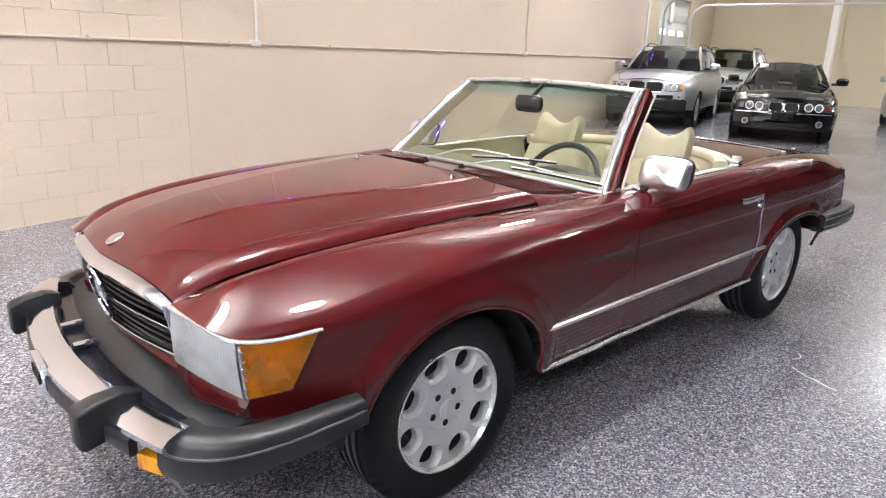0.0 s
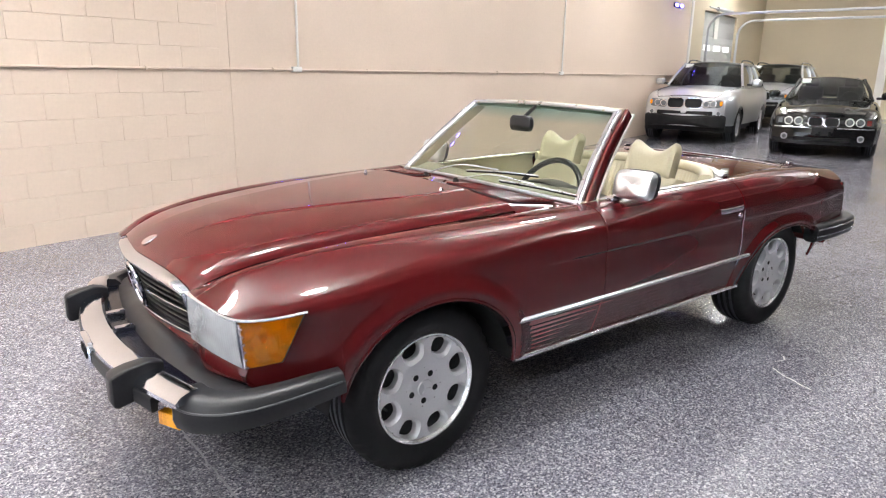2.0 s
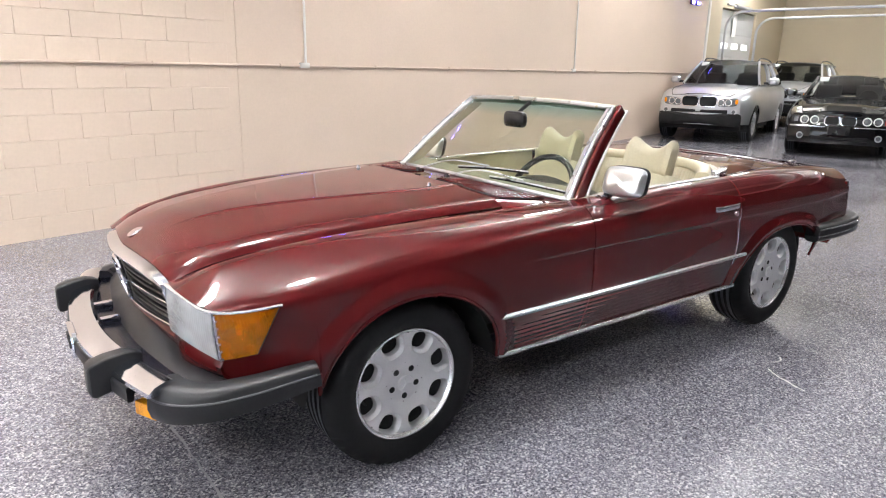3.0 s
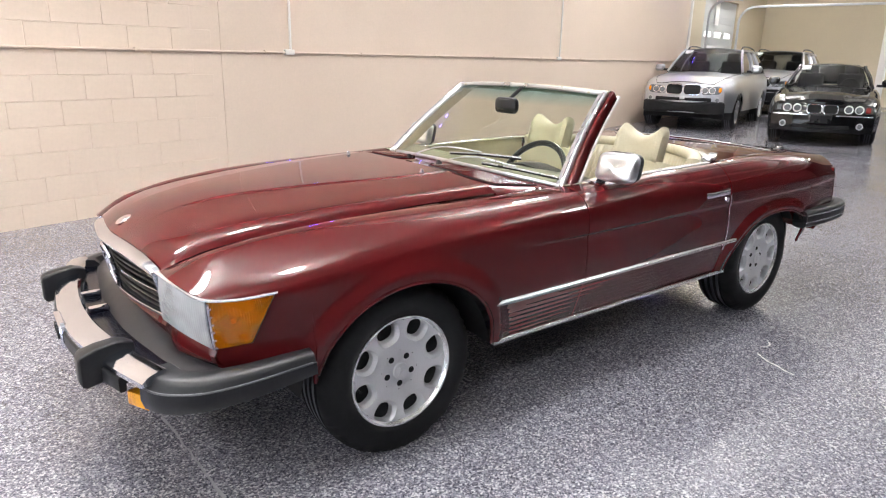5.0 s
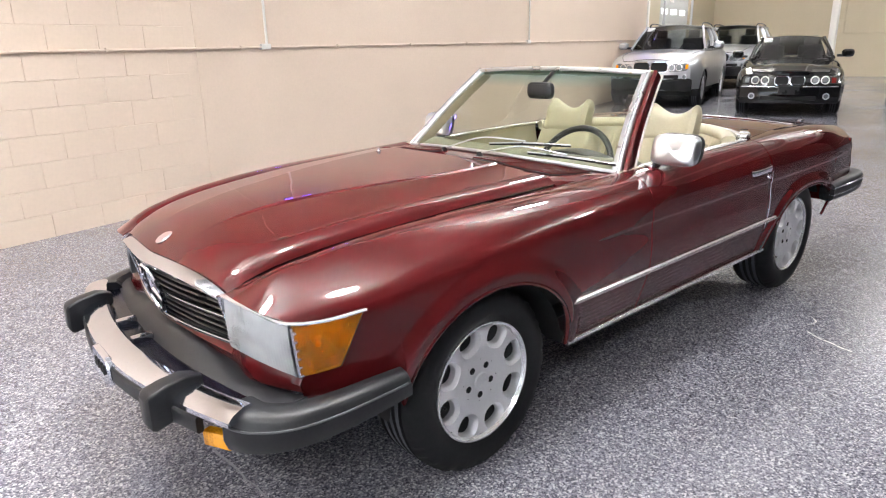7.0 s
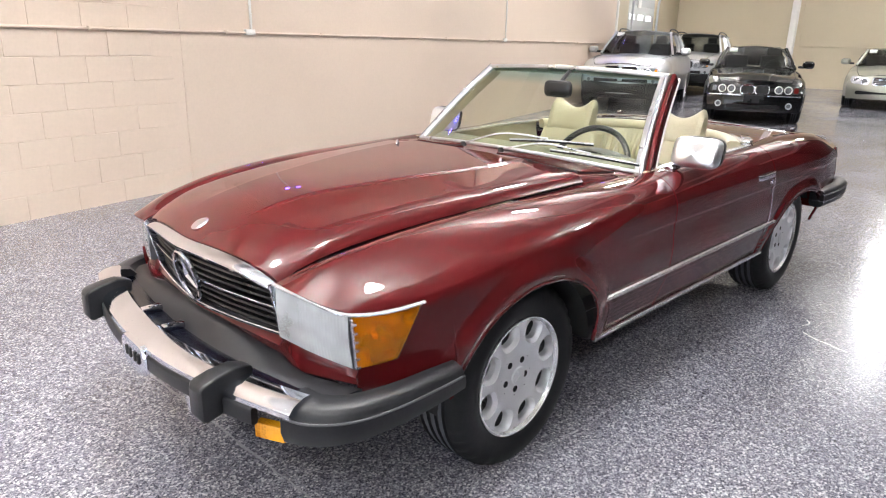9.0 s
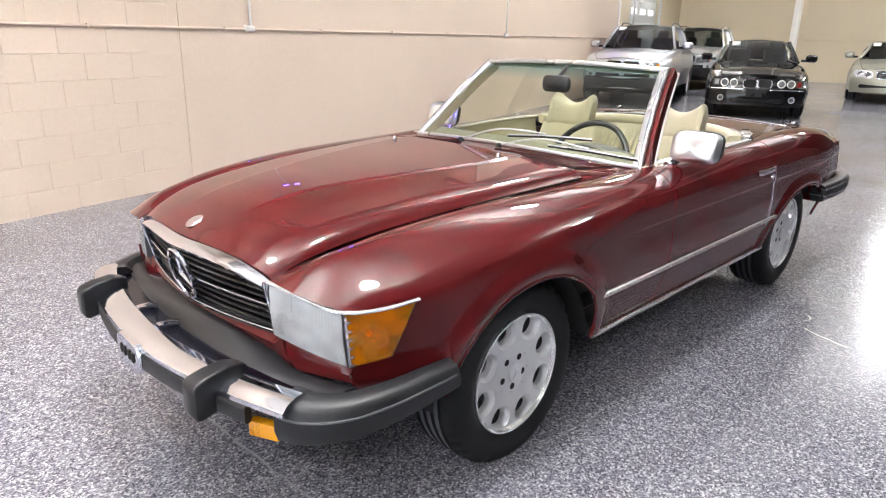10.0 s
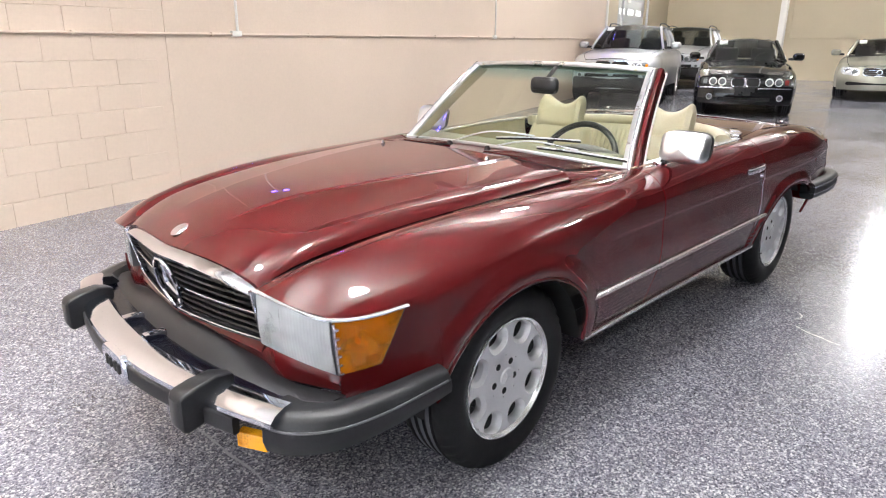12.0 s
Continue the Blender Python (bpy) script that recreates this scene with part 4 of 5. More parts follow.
# wipers
for (p0, p1, lift) in (((-0.655, 0.104, 0.925), (-0.872, 0.675, 0.905), 0.02), ((-0.632, -0.106, 0.930), (-0.845, 0.464, 0.965), 0.02)):
    a, b = Vector(p0), Vector(p1)
    w = part("wiper", sweep(spline([a, a.lerp(b, 0.33) + Vector((0.014, 0, 0.046)), a.lerp(b, 0.66) + Vector((0.000, 0, 0.026))], 8), ring_profile(0.009, 0.006)), ALU, car, "bright metal wiper")
    blade = spline([a.lerp(b, 0.34) + Vector((-0.028, 0, 0.018)), a.lerp(b, 0.66) + Vector((-0.002, 0, 0.018)), b + Vector((0.004, 0, 0.006))], 8)
    part("blade", sweep(blade, ring_profile(0.006, 0.006)), ALU, w)
    part("rubber", sweep([p + Vector((-0.002, 0, -0.007)) for p in blade], ring_profile(0.005, 0.007)), DARK, w)
    bm = lathe([(0, 0.02), (0.012, 0.018), (0.016, 0.0)], 16)
    bm.transform(Matrix.Translation(a - Vector((0, 0, 0.012))) @ pose(0, 0, 0, 90, 0, 0))
    part("pivot_cap", bm, BLACKGLOSS, w)

# door mirrors
for d, s in zip(doors, (1, -1)):
    rings = []
    for k in (1.0, 0.985, 0.96, 0.92, 0.86, 0.76, 0.6, 0.4, 0.2, 0.02):
        q = 0.020 + 0.030 * (1 - k**9) + 0.003 * (1 - k * k)
        rings.append([(-1.085 + q - 0.24 * b, 0.824 + a * k, 0.957 + b * k + 0.02 * a) for a, b in oval(0.215, 0.122, 56, 5.0)])
    rings.insert(0, [(-1.085 - 0.24 * b, 0.824 + a * 0.97, 0.957 + b * 0.97 + 0.02 * a) for a, b in oval(0.215, 0.122, 56, 5.0)])
    sh = closed(rings)
    rim = closed([[(-1.088 - q - 0.24 * b, 0.824 + a * k, 0.957 + b * k + 0.02 * a) for a, b in oval(0.216, 0.124)] for q, k in ((-0.014, 1.02), (0.004, 1.02), (0.008, 0.95))])
    gls = grid([[(-1.0975 - 0.24 * b, 0.824 + a * k, 0.957 + b * k + 0.02 * a) for a, b in oval(0.196, 0.106)] for k in (1.0, 0.001)], None, True)
    st = sweep([(-1.055, 0.735, 0.880), (-1.060, 0.750, 0.905), (-1.062, 0.785, 0.93)], ring_profile(0.034, 0.024))
    ft = box((0.07, 0.04, 0.012), (-1.05, 0.732, 0.886), 0.004, (0, 0, 0))
    if s < 0:
        sh, rim, gls, st, ft = [mirrored(q) for q in (sh, rim, gls, st, ft)]
        for q in (sh, rim, gls, st):
            q.transform(Matrix.Translation((-0.10, 0.055, -0.01)))
    mi = part("door_mirror", sh, CASE, d, "chrome door mirror")
    part("mirror_rim", rim, RUBBER, mi)
    part("mirror_glass", gls, MIRROR, mi)
    part("mirror_arm", st, BLACKGLOSS, mi)
    part("mirror_foot", ft, CHROME, mi)

# cabin
part("cabin_floor", box((1.55, 1.30, 0.03), (-1.55, 0, 0.36), 0.005), CARPET, car, "tan carpet")
for d, s in zip(doors, (1, -1)):
    bm = grid([[(x, (0.690 - 0.02 * t + (0.012 if t < 0.1 else 0)) * s, 0.882 - 0.5 * t) for x in np.linspace(A_SEAM - 0.01, B_SEAM + 0.01, 12)] for t in (0, 0.03, 0.08, 0.2, 0.45, 0.6, 1.0)])
    part("door_card", bm, CREAM, d, "cream leather door lining", solid=0.012)
    part("arm_rest", box((0.55, 0.06, 0.06), (-1.45, 0.64 * s, 0.66), 0.02), CREAM, d)
# dashboard
rows = []
for t in range(9):
    a = t / 8
    rows.append([(-0.80 - 0.13 * abs(u) ** 2.2 - 0.26 * a, 0.655 * u, 0.885 + 0.035 * math.sin(math.pi * min(a * 1.3, 1)) - 0.02 * u * u - (0.16 * max(a - 0.75, 0) * 4)) for u in np.linspace(-1, 1, 21)])
part("dashboard", grid(rows), DASH, car, "olive-grey dashboard top", solid=0.02)
part("dash_face", box((0.06, 1.30, 0.28), (-1.03, 0, 0.74), 0.02, (0, -12, 0)), BLACKGLOSS, car, "dark dashboard face")
part("instrument_cowl", sweep([(-1.02, y, 0.880 + 0.030 * math.sin(math.pi * (y - 0.16) / 0.38)) for y in np.linspace(0.16, 0.54, 11)], ring_profile(0.12, 0.02)), BLACKGLOSS, car)
sw = part("steering_wheel", tube([Vector((-1.08, 0.285, 0.812)) + pose(0, 0, 0, 0, -28, 0).to_3x3() @ Vector((0, 0.208 * math.cos(a), 0.208 * math.sin(a))) for a in np.linspace(0, 2 * math.pi, 49)], 0.0145, 10, (1, 0, 0.3)), BLACKGLOSS, car, "black steering wheel")
part("wheel_hub", closed([[Vector((-1.055 + q, 0.285, 0.80)) + pose(0, 0, 0, 0, -28, 0).to_3x3() @ Vector((0, a, b)) for a, b in ring_profile(0.16 * k, 0.15 * k, 4, 0.4)] for q, k in ((-0.05, 0.8), (-0.03, 1.0), (0.02, 0.7), (0.16, 0.3))]), BLACKGLOSS, sw)
part("wheel_spoke", box((0.02, 0.37, 0.035), (-1.075, 0.285, 0.812), 0.006, (0, -28, 0)), BLACKGLOSS, sw)
# inside mirror
im = part("rear_view_mirror", closed([[(-1.10 + q, 0.075 + a * k, 1.165 + b * k) for a, b in ring_profile(0.155, 0.078, 5, 0.36)] for q, k in ((-0.012, 0.9), (0.0, 1.0), (0.02, 0.95), (0.03, 0.7))]), BLACKGLOSS, car, "black interior mirror")
part("mirror_stem", tube([(-1.105, 0.075, 1.19), (-1.20, 0.06, 1.245)], 0.010, 8, (1, 0, 0)), BLACKGLOSS, im)
for s in (1, -1):
    part("sun_visor", box((0.012, 0.40, 0.12), (-1.315, 0.27 * s, 1.235), 0.005, (0, 80, 0)), CREAM, car, "cream sun visor")
part("shift_lever", tube([(-1.28, 0.02, 0.50), (-1.30, 0.02, 0.66)], 0.012), BLACKGLOSS, car)
part("centre_console", box((0.9, 0.24, 0.20), (-1.50, 0, 0.46), 0.03), CREAM, car, "cream centre console")


def seat(s):
    """Cream leather seat with a pleated middle and a winged head restraint."""
    y0 = 0.345 * s
    st = part("seat", box((0.52, 0.50, 0.16), (-1.50, y0, 0.50), 0.05, (0, 4, 0), 4), CREAM, car, "cream leather seat with winged head restraint")
    lean = pose(-1.74, y0, 0.445, 0, -16, 0)
    rows = []
    for k in range(13):
        z = 0.44 * k / 12
        hw = 0.245 - 0.045 * (z / 0.44) ** 2
        th = 0.075 - 0.02 * z / 0.44
        rows.append([lean @ Vector((b * (1 + 0.25 * abs(a / hw) ** 3) - 0.012 * (math.cos(a * 2 * math.pi / 0.055) if abs(a) < 0.15 and b > 0 else 0) * 0.3, a, z)) for a, b in ring_profile(2 * hw, 2 * th, 10, 0.45)])
    part("backrest", closed(rows), CREAM, st, "pleated cream backrest")
    rows = []
    for k in range(25):
        u = -1 + k / 12
        hw = 0.150
        yy = hw * u
        hgt = 0.185 + 0.035 * abs(u) ** 3 - 0.030 * math.cos(math.pi * u / 2) ** 2 - 0.06 * max(abs(u) - 0.85, 0) / 0.15
        th = 0.115 * (1 - 0.45 * max(abs(u) - 0.82, 0) / 0.18)
        dx = 0.045 * abs(u) ** 2
        rows.append([lean @ Vector((dx - 0.005 + a, yy, 0.425 + hgt / 2 + b)) for a, b in ring_profile(th, hgt, 5, 0.42)])
    part("head_restraint", closed(rows), CREAM, st, "winged cream head restraint")
    part("piping", tube([lean @ Vector((0.035, y, 0.10 + 0 * y)) for y in np.linspace(-0.19, 0.19, 6)], 0.004), CREAM, st)


seat(1)
seat(-1)


def rear_edge(s):
    return Vector((-2.345 + 0.39 * abs(s) ** 3.2, 0.655 * s, 0.888 + 0.012 * (1 - s * s)))


ss = np.linspace(-1, 1, 41)
part("rear_roll", sweep([rear_edge(s) + Vector((0.035, -0.02 * s, -0.006)) for s in ss], ring_profile(0.075, 0.055, 5, 0.45)), CREAM, car, "cream padded edge behind the seats")
rows = [[rear_edge(s * 0.97) + Vector((0.05 + 0.16 * t + 0.008 * math.cos(40 * math.pi * s) * (0.2 < t < 0.95), -0.03 * s, -0.03 - 0.40 * t)) for s in np.linspace(-1, 1, 161)] for t in (0, 0.1, 0.25, 0.5, 0.8, 1.0)]
part("rear_panel_lining", grid(rows), CREAM, car, "pleated cream lining behind the seats", solid=0.01)
part("rear_shelf", box((0.42, 1.20, 0.03), (-2.02, 0, 0.52), 0.01), CARPET, car)
part("cockpit_trim", sweep([rear_edge(s) + Vector((-0.020, 0.018 * s, 0.006)) for s in ss], ring_profile(0.034, 0.012)), BRIGHT, car, "chrome strip round the cockpit")
sides("top_latch", box((0.10, 0.05, 0.018), (-2.02, 0.665, 0.905), 0.006, (0, 0, 12)), BRIGHT, car, "chrome roof latch plate")
sides("latch_cover", box((0.16, 0.045, 0.012), (-2.16, 0.60, 0.906), 0.005, (0, 0, 28)), CHROME, car)


def deck(t0, t1, n):
    rows = []
    for t in np.linspace(t0, t1, n):
        row = []
        for k in range(41):
            s = -1 + k / 20
            e = rear_edge(s)
            x = e.x - 0.03 + (-3.285 - e.x + 0.03) * t
            y = s * (body.lines[0][0](x) - 0.004) if t > 0.02 else s * body.lines[0][0](x)
            row.append((x, y, body.lines[0][1](x) + 0.022 * (1 - s * s) * (1 - 0.5 * t)))
        rows.append(row)
    return grid(rows)


part("soft_top_lid", deck(0.0, 0.44, 14), RED, car, "dark red lid over the folded roof", solid=0.015)
part("boot_lid", deck(0.446, 1.0, 14), RED, car, "dark red boot lid", solid=0.015)
part("boot_seal_strip", sweep([Vector((-2.80, y, 0.906 - 0.02 * (y / 0.6) ** 2)) for y in np.linspace(-0.60, 0.60, 13)], ring_profile(0.012, 0.010)), CHROME, car)
sides("deck_knob", box((0.05, 0.02, 0.018), (-2.86, 0.62, 0.902), 0.005), CHROME, car)
# tail
rows = [[(-3.292 - 0.02 * (1 - u * u), 0.80 * u * k, z) for u in np.linspace(-1, 1, 21)] for z, k in ((0.842, 0.75), (0.80, 0.92), (0.72, 0.985), (0.60, 1.0), (0.45, 0.96), (0.36, 0.9))]
part("tail_panel", grid(rows), RED, car, "dark red tail panel", solid=0.01)
for s in (1, -1):
    tl = part("tail_lamp", box((0.06, 0.24, 0.15), (-3.275, 0.665 * s, 0.70), 0.015), REDLENS, car, "ribbed red and amber tail lamp")
    part("amber_section", box((0.05, 0.04, 0.14), (-3.272, 0.765 * s, 0.70), 0.012), REDLENS, tl)
    for k in range(5):
        part("lamp_rib", box((0.065, 0.20, 0.007), (-3.280, 0.65 * s, 0.645 + 0.027 * k), 0.002), AMBERDEEP, tl)
# rear bumper
rb = [(-2.76, 0.858, 0.52), (-2.95, 0.868, 0.52), (-3.15, 0.862, 0.52), (-3.30, 0.835, 0.52), (-3.385, 0.77, 0.52), (-3.42, 0.62, 0.52), (-3.44, 0.3, 0.52), (-3.445, 0.0, 0.52)]
rbp = spline(rb, 6)
rbp = rbp + [Vector((p.x, -p.y, p.z)) for p in rbp[-2::-1]]
rbm = part("rear_bumper", sweep(rbp, ring_profile(0.085, 0.10, 4, 0.3)), RUBBER, car, "chrome rear bumper with black rubber")
part("chrome_bar", sweep([p + Vector((0, 0, 0.026)) for p in rbp], ring_profile(0.092, 0.008, 4, 0.4)), CHROME, rbm)
part("chrome_bar", sweep([p + Vector((0, 0, -0.014)) for p in rbp], ring_profile(0.092, 0.008, 4, 0.4)), CHROME, rbm)
part("exhaust_hose", tube(spline([(-2.76, 0.55, 0.30), (-2.80, 0.66, 0.33), (-2.86, 0.72, 0.36), (-2.90, 0.70, 0.45)], 6), 0.016), DARK, car, "dark hose behind the rear wheel")
# folded-in gap fillers
part("engine_bay", box((1.1, 1.0, 0.30), (0.08, 0, 0.52), 0.02), DARK, car)
part("tail_box", box((0.95, 1.2, 0.24), (-2.78, 0, 0.66), 0.02), DARK, car)

# the nose tapers a little more on its far side
for ob in car.children_recursive:
    wide = ob.name.startswith(("front_wing", "bonnet"))
    for v in ob.data.vertices:
        if v.co.x > 0.1 and v.co.y < 0.25:
            k = smooth((v.co.x - 0.1) / 0.45) * (0.25 - v.co.y) * (0.35 if wide else 1.0)
            v.co.y += 0.04 * k
            v.co.x -= 0.028 * k


# ---- the hall ----
SLOPE, BREAK = 0.015, -2.8


def ground(x):
    return SLOPE * max(BREAK - x, 0) + 0.005


xs = [9.0, 4.0, 0.0, BREAK, -6.0, -10.0, -14.0, -18.0, -24.0]
bm = grid([[(x, y, ground(x)) for y in np.linspace(-12, 15, 10)] for x in xs])
tagged(part("floor", bm, FLOORM), "grey speckled flake epoxy floor with a glossy coat", "floor", kind="structure")
JOINTM = mat("joint_filler", (0.235, 0.235, 0.255), 0.45, 0.0, 0.3, 14, 120)
CRACKM = mat("chipped_coating", (0.62, 0.60, 0.58), 0.5, 0.0, 0.3, 20, 140)
rnd = random.Random(8)
pts = [(0.640 - 0.02 * y + rnd.uniform(-0.004, 0.004), y, ground(0) + 0.0004) for y in np.linspace(-0.9, 1.15, 40)]
tagged(part("floor_joint", sweep(pts, [(-0.007, -0.0004), (0.007, -0.0004), (0.005, 0.0006), (-0.005, 0.0006)], (0, 0, 1), [rnd.uniform(0.35, 1.0) for _ in pts]), JOINTM), "thin pale joint line across the floor", "floor joint", kind="structure")
for marks in ([(-2.09, 1.10), (-2.04, 1.125), (-1.98, 1.107)], [(-1.90, 1.14), (-1.875, 1.18), (-1.85, 1.22), (-1.837, 1.263), (-1.815, 1.31), (-1.809, 1.359)]):
    pts = [Vector((x + rnd.uniform(-0.006, 0.006), y + rnd.uniform(-0.006, 0.006), ground(0) + 0.0004)) for x, y in marks]
    tagged(part("floor_crack", sweep(spline(pts, 3), [(-0.007, -0.0004), (0.007, -0.0004), (0.004, 0.0006), (-0.004, 0.0006)], (0, 0, 1), [rnd.uniform(0.3, 1.0) for _ in range(3 * len(pts) - 2)]), CRACKM), "pale scuffed crack in the floor coating", "floor crack", kind="structure")
HALL = pose(0, -3.70, 0, 0, 0, 193.5)


def hall(name, bm, material, label, category="wall", parent=None):
    bm.transform(HALL)
    ob = part(name, bm, material, parent)
    return ob if parent else tagged(ob, label, category, kind="structure")


def slab(x0, x1, y0, y1, z0, z1, bevel=0.0):
    return box((x1 - x0, y1 - y0, z1 - z0), ((x0 + x1) / 2, (y0 + y1) / 2, (z0 + z1) / 2), bevel)


END, JOINT = 20.2, 1.2
wall = hall("wall_block", slab(-8, JOINT - 0.001, 0.0045, 0.25, -0.1, 5.6), WALLP, "painted concrete block wall, cream beige")
hall("wall_plain", slab(JOINT + 0.001, 13.75, 0.0, 0.25, -0.1, 5.6), WALLP, "smooth painted cream beige wall")
hall("wall_bay", slab(13.76, 14.75, 0.03, 0.28, -0.1, 5.6), TANP, "tan painted wall beside the garage door")
hall("wall_bay_far", slab(17.45, END, 0.03, 0.28, -0.1, 5.6), TANP, "tan painted wall beside the garage door")
hall("wall_lintel", slab(14.75, 17.45, 0.03, 0.28, 2.95, 5.6), TANP, "tan painted wall over the garage door")
hall("wall_back", slab(END, END + 0.2, -8.2, 0.25, -0.1, 5.6), TANP, "tan painted back wall")
# added unseen dark walls that keep reflections in door and wing low
hall("wall_back_far", slab(END, END + 0.2, -14.0, -8.201, -0.1, 5.6), DIMP, "unseen wall closing the hall, kept dark to dim reflections")
hall("wall_open_side", slab(-8, END, -14.2, -14.0, -0.1, 5.6), DIMP, "unseen wall closing the hall, kept dark to dim reflections")
W0, W1, WZ0, WZ1 = -6.4, -0.4, 0.55, 2.75
# unseen and dark as well, to dim reflections in wing and bumper
hall("wall_front", slab(-8.2, -8, -14, W0, -0.1, 5.6), DIMP, "unseen wall closing the hall, kept dark to dim reflections")
hall("wall_front_side", slab(-8.2, -8, W1, 0.25, -0.1, 5.6), WHITEP, "plain white wall closing the hall")
hall("wall_front_sill", slab(-8.2, -8, W0, W1, -0.1, WZ0), WHITEP, "plain white wall under the shop window")
hall("wall_front_lintel", slab(-8.2, -8, W0, W1, WZ1, 5.6), WHITEP, "plain white wall over the shop window")
win = thing("window_1", "wide daylit shop window in the front wall", "window", kind="structure")
DAYFRONT = glow("daylight_glass", (0.80, 0.90, 1.0), DAYLIGHT)
for k in range(4):
    y0, y1 = W0 + 1.5 * k, W0 + 1.5 * (k + 1)
    bm = slab(-8.13, -8.11, y0 + 0.04, y1 - 0.04, WZ0 + 0.06, WZ1 - 0.06)
    bm.transform(HALL)
    part("pane", bm, DAYFRONT, win)
    bm = slab(-8.15, -8.03, y0 - 0.04, y0 + 0.04, WZ0 + 0.06, WZ1 - 0.06, 0.005)
    bm.transform(HALL)
    part("mullion", bm, WHITEP, win)
for z in (WZ0, WZ1 - 0.06):
    bm = slab(-8.15, -8.02, W0, W1, z, z + 0.06, 0.005)
    bm.transform(HALL)
    part("window_frame", bm, WHITEP, win)
hall("ceiling", slab(-8, END, -14, 0.25, 5.6, 5.75), CEILP, "plain painted ceiling", "ceiling")
tagged(hall("corner_trim", slab(13.68, 13.80, -0.03, 0.03, 0.0, 5.6, 0.01), WHITEP, "white painted corner trim", "trim"), kind="structure")

# unseen painted beams along the wall and across the hall, added for bonnet reflections
def beam(x0, x1, y0, y1, z0, z1):
    """An I-beam, thin web between two flanges."""
    along = abs(x1 - x0) > abs(y1 - y0)
    bm = slab(x0, x1, y0, y1, z0, z0 + 0.03)
    for b in (slab(x0, x1, y0, y1, z1 - 0.03, z1), slab(x0, x1, (y0 + y1) / 2 - 0.015, (y0 + y1) / 2 + 0.015, z0 + 0.03, z1 - 0.03) if along else slab((x0 + x1) / 2 - 0.015, (x0 + x1) / 2 + 0.015, y0, y1, z0 + 0.03, z1 - 0.03)):
        me = bpy.data.meshes.new("tmp")
        b.to_mesh(me)
        b.free()
        bm.from_mesh(me)
        bpy.data.meshes.remove(me)
    return bm


for x in (-4.0, 1.2, 6.4, 11.6, 16.8):
    hall("ceiling_beam", beam(x - 0.15, x + 0.15, -13.9, -0.02, 5.02, 5.32), WHITEP, "unseen white beam added under the ceiling for reflections", "beam")
for y in (-1.1, -5.2, -9.3):
    hall("ceiling_beam", beam(-7.9, END - 0.05, y - 0.22, y + 0.22, 5.33, 5.58), WHITEP, "unseen white beam added under the ceiling for reflections", "beam")

# surface conduit with its boxes
bm = tube([(x, -0.016, 1.40) for x in np.linspace(-8, 13.6, 40)], 0.011, 8)
con = thing("conduit", "cream painted surface conduit along the wall", "conduit")
bm.transform(HALL)
part("pipe", bm, WALLP, con)
for x in (2.0, 7.67):
    bm = tube([(x + 0.02, -0.016, z) for z in np.linspace(1.43, 2.90 if x < 3 else 5.6, 6)], 0.013, 8, (1, 0, 0))
    bm.transform(HALL)
    part("riser", bm, WHITEP, con)
    bm = box((0.12, 0.035, 0.055), (x, -0.017, 1.405), 0.006)
    bm.transform(HALL)
    part("junction_box", bm, WHITEP, con)
for x in np.arange(-6.4, 13, 1.35):
    bm = box((0.022, 0.03, 0.034), (x, -0.014, 1.40), 0.003)
    bm.transform(HALL)
    part("strap", bm, WALLP, con)

# garage door with its tracks
gd = thing("garage_door", "grey sectional garage door with three small lit windows", "garage door")


def hallpart(name, bm, material, parent, label=""):
    bm.transform(HALL)
    return part(name, bm, material, parent, label)


DOORM = mat("grey_door_paint", (0.50, 0.50, 0.48), 0.5, 0.0, 0.06)
DAY = glow("daylight_pane", (1.0, 1.0, 1.0), 1.5)
for k in range(5):
    pn = hallpart("panel", box((2.62, 0.05, 0.553), (16.1, 0.10, 0.42 + 0.556 * k), 0.006), DOORM, gd)
    for j in range(2):
        hallpart("rib", box((2.60, 0.012, 0.012), (16.1, 0.072, 0.30 + 0.556 * k + 0.22 * j), 0.003), DOORM, pn)
    if k == 3:
        for j in range(3):
            hallpart("window", box((0.46, 0.012, 0.13), (15.25 + 0.80 * j, 0.070, 2.08), 0.004), DAY, pn, "small window with daylight behind")
        hallpart("opener_arm", box((0.30, 0.02, 0.62), (15.75, 0.04, 2.62), 0.01), WHITEP, gd)
for x in (14.86, 17.34):
    pts = [(x, -0.05, z) for z in np.linspace(0.2, 2.45, 8)] + [(x, -0.05 - 0.40 * (1 - math.cos(a)), 2.45 + 0.40 * math.sin(a)) for a in np.linspace(0.2, math.pi / 2, 7)] + [(x, -0.45 - q, 2.85) for q in np.linspace(0.4, 4.2, 6)]
    hallpart("track", sweep(pts, ring_profile(0.06, 0.05), (1, 0, 0)), GALV, gd, "galvanised door track")
hallpart("spring_shaft", tube([(14.8, -0.06, 3.02), (17.4, -0.06, 3.02)], 0.02), GALV, gd)
hallpart("spring_drum", tube([(15.4, -0.06, 3.02), (16.6, -0.06, 3.02)], 0.05, 12), GALV, gd)

# white post near the back wall, and the conduit on the back wall
post = thing("steel_post", "slim white painted steel post", "post", m=pose(-18.6, -4.60, ground(-18.6)))
part("shaft", box((0.16, 0.16, 5.3), (0, 0, 2.65), 0.01), WHITEP, post)
part("foot_plate", box((0.28, 0.28, 0.02), (0, 0, 0.012), 0.004), WHITEP, post)
bc = thing("wall_conduit", "thin tan conduit on the back wall", "conduit")
bm = tube([(END - 0.016, y, 1.46) for y in np.linspace(-3.55, -12, 8)], 0.012, 8)
bm.transform(HALL)
part("pipe", bm, TANP, bc)
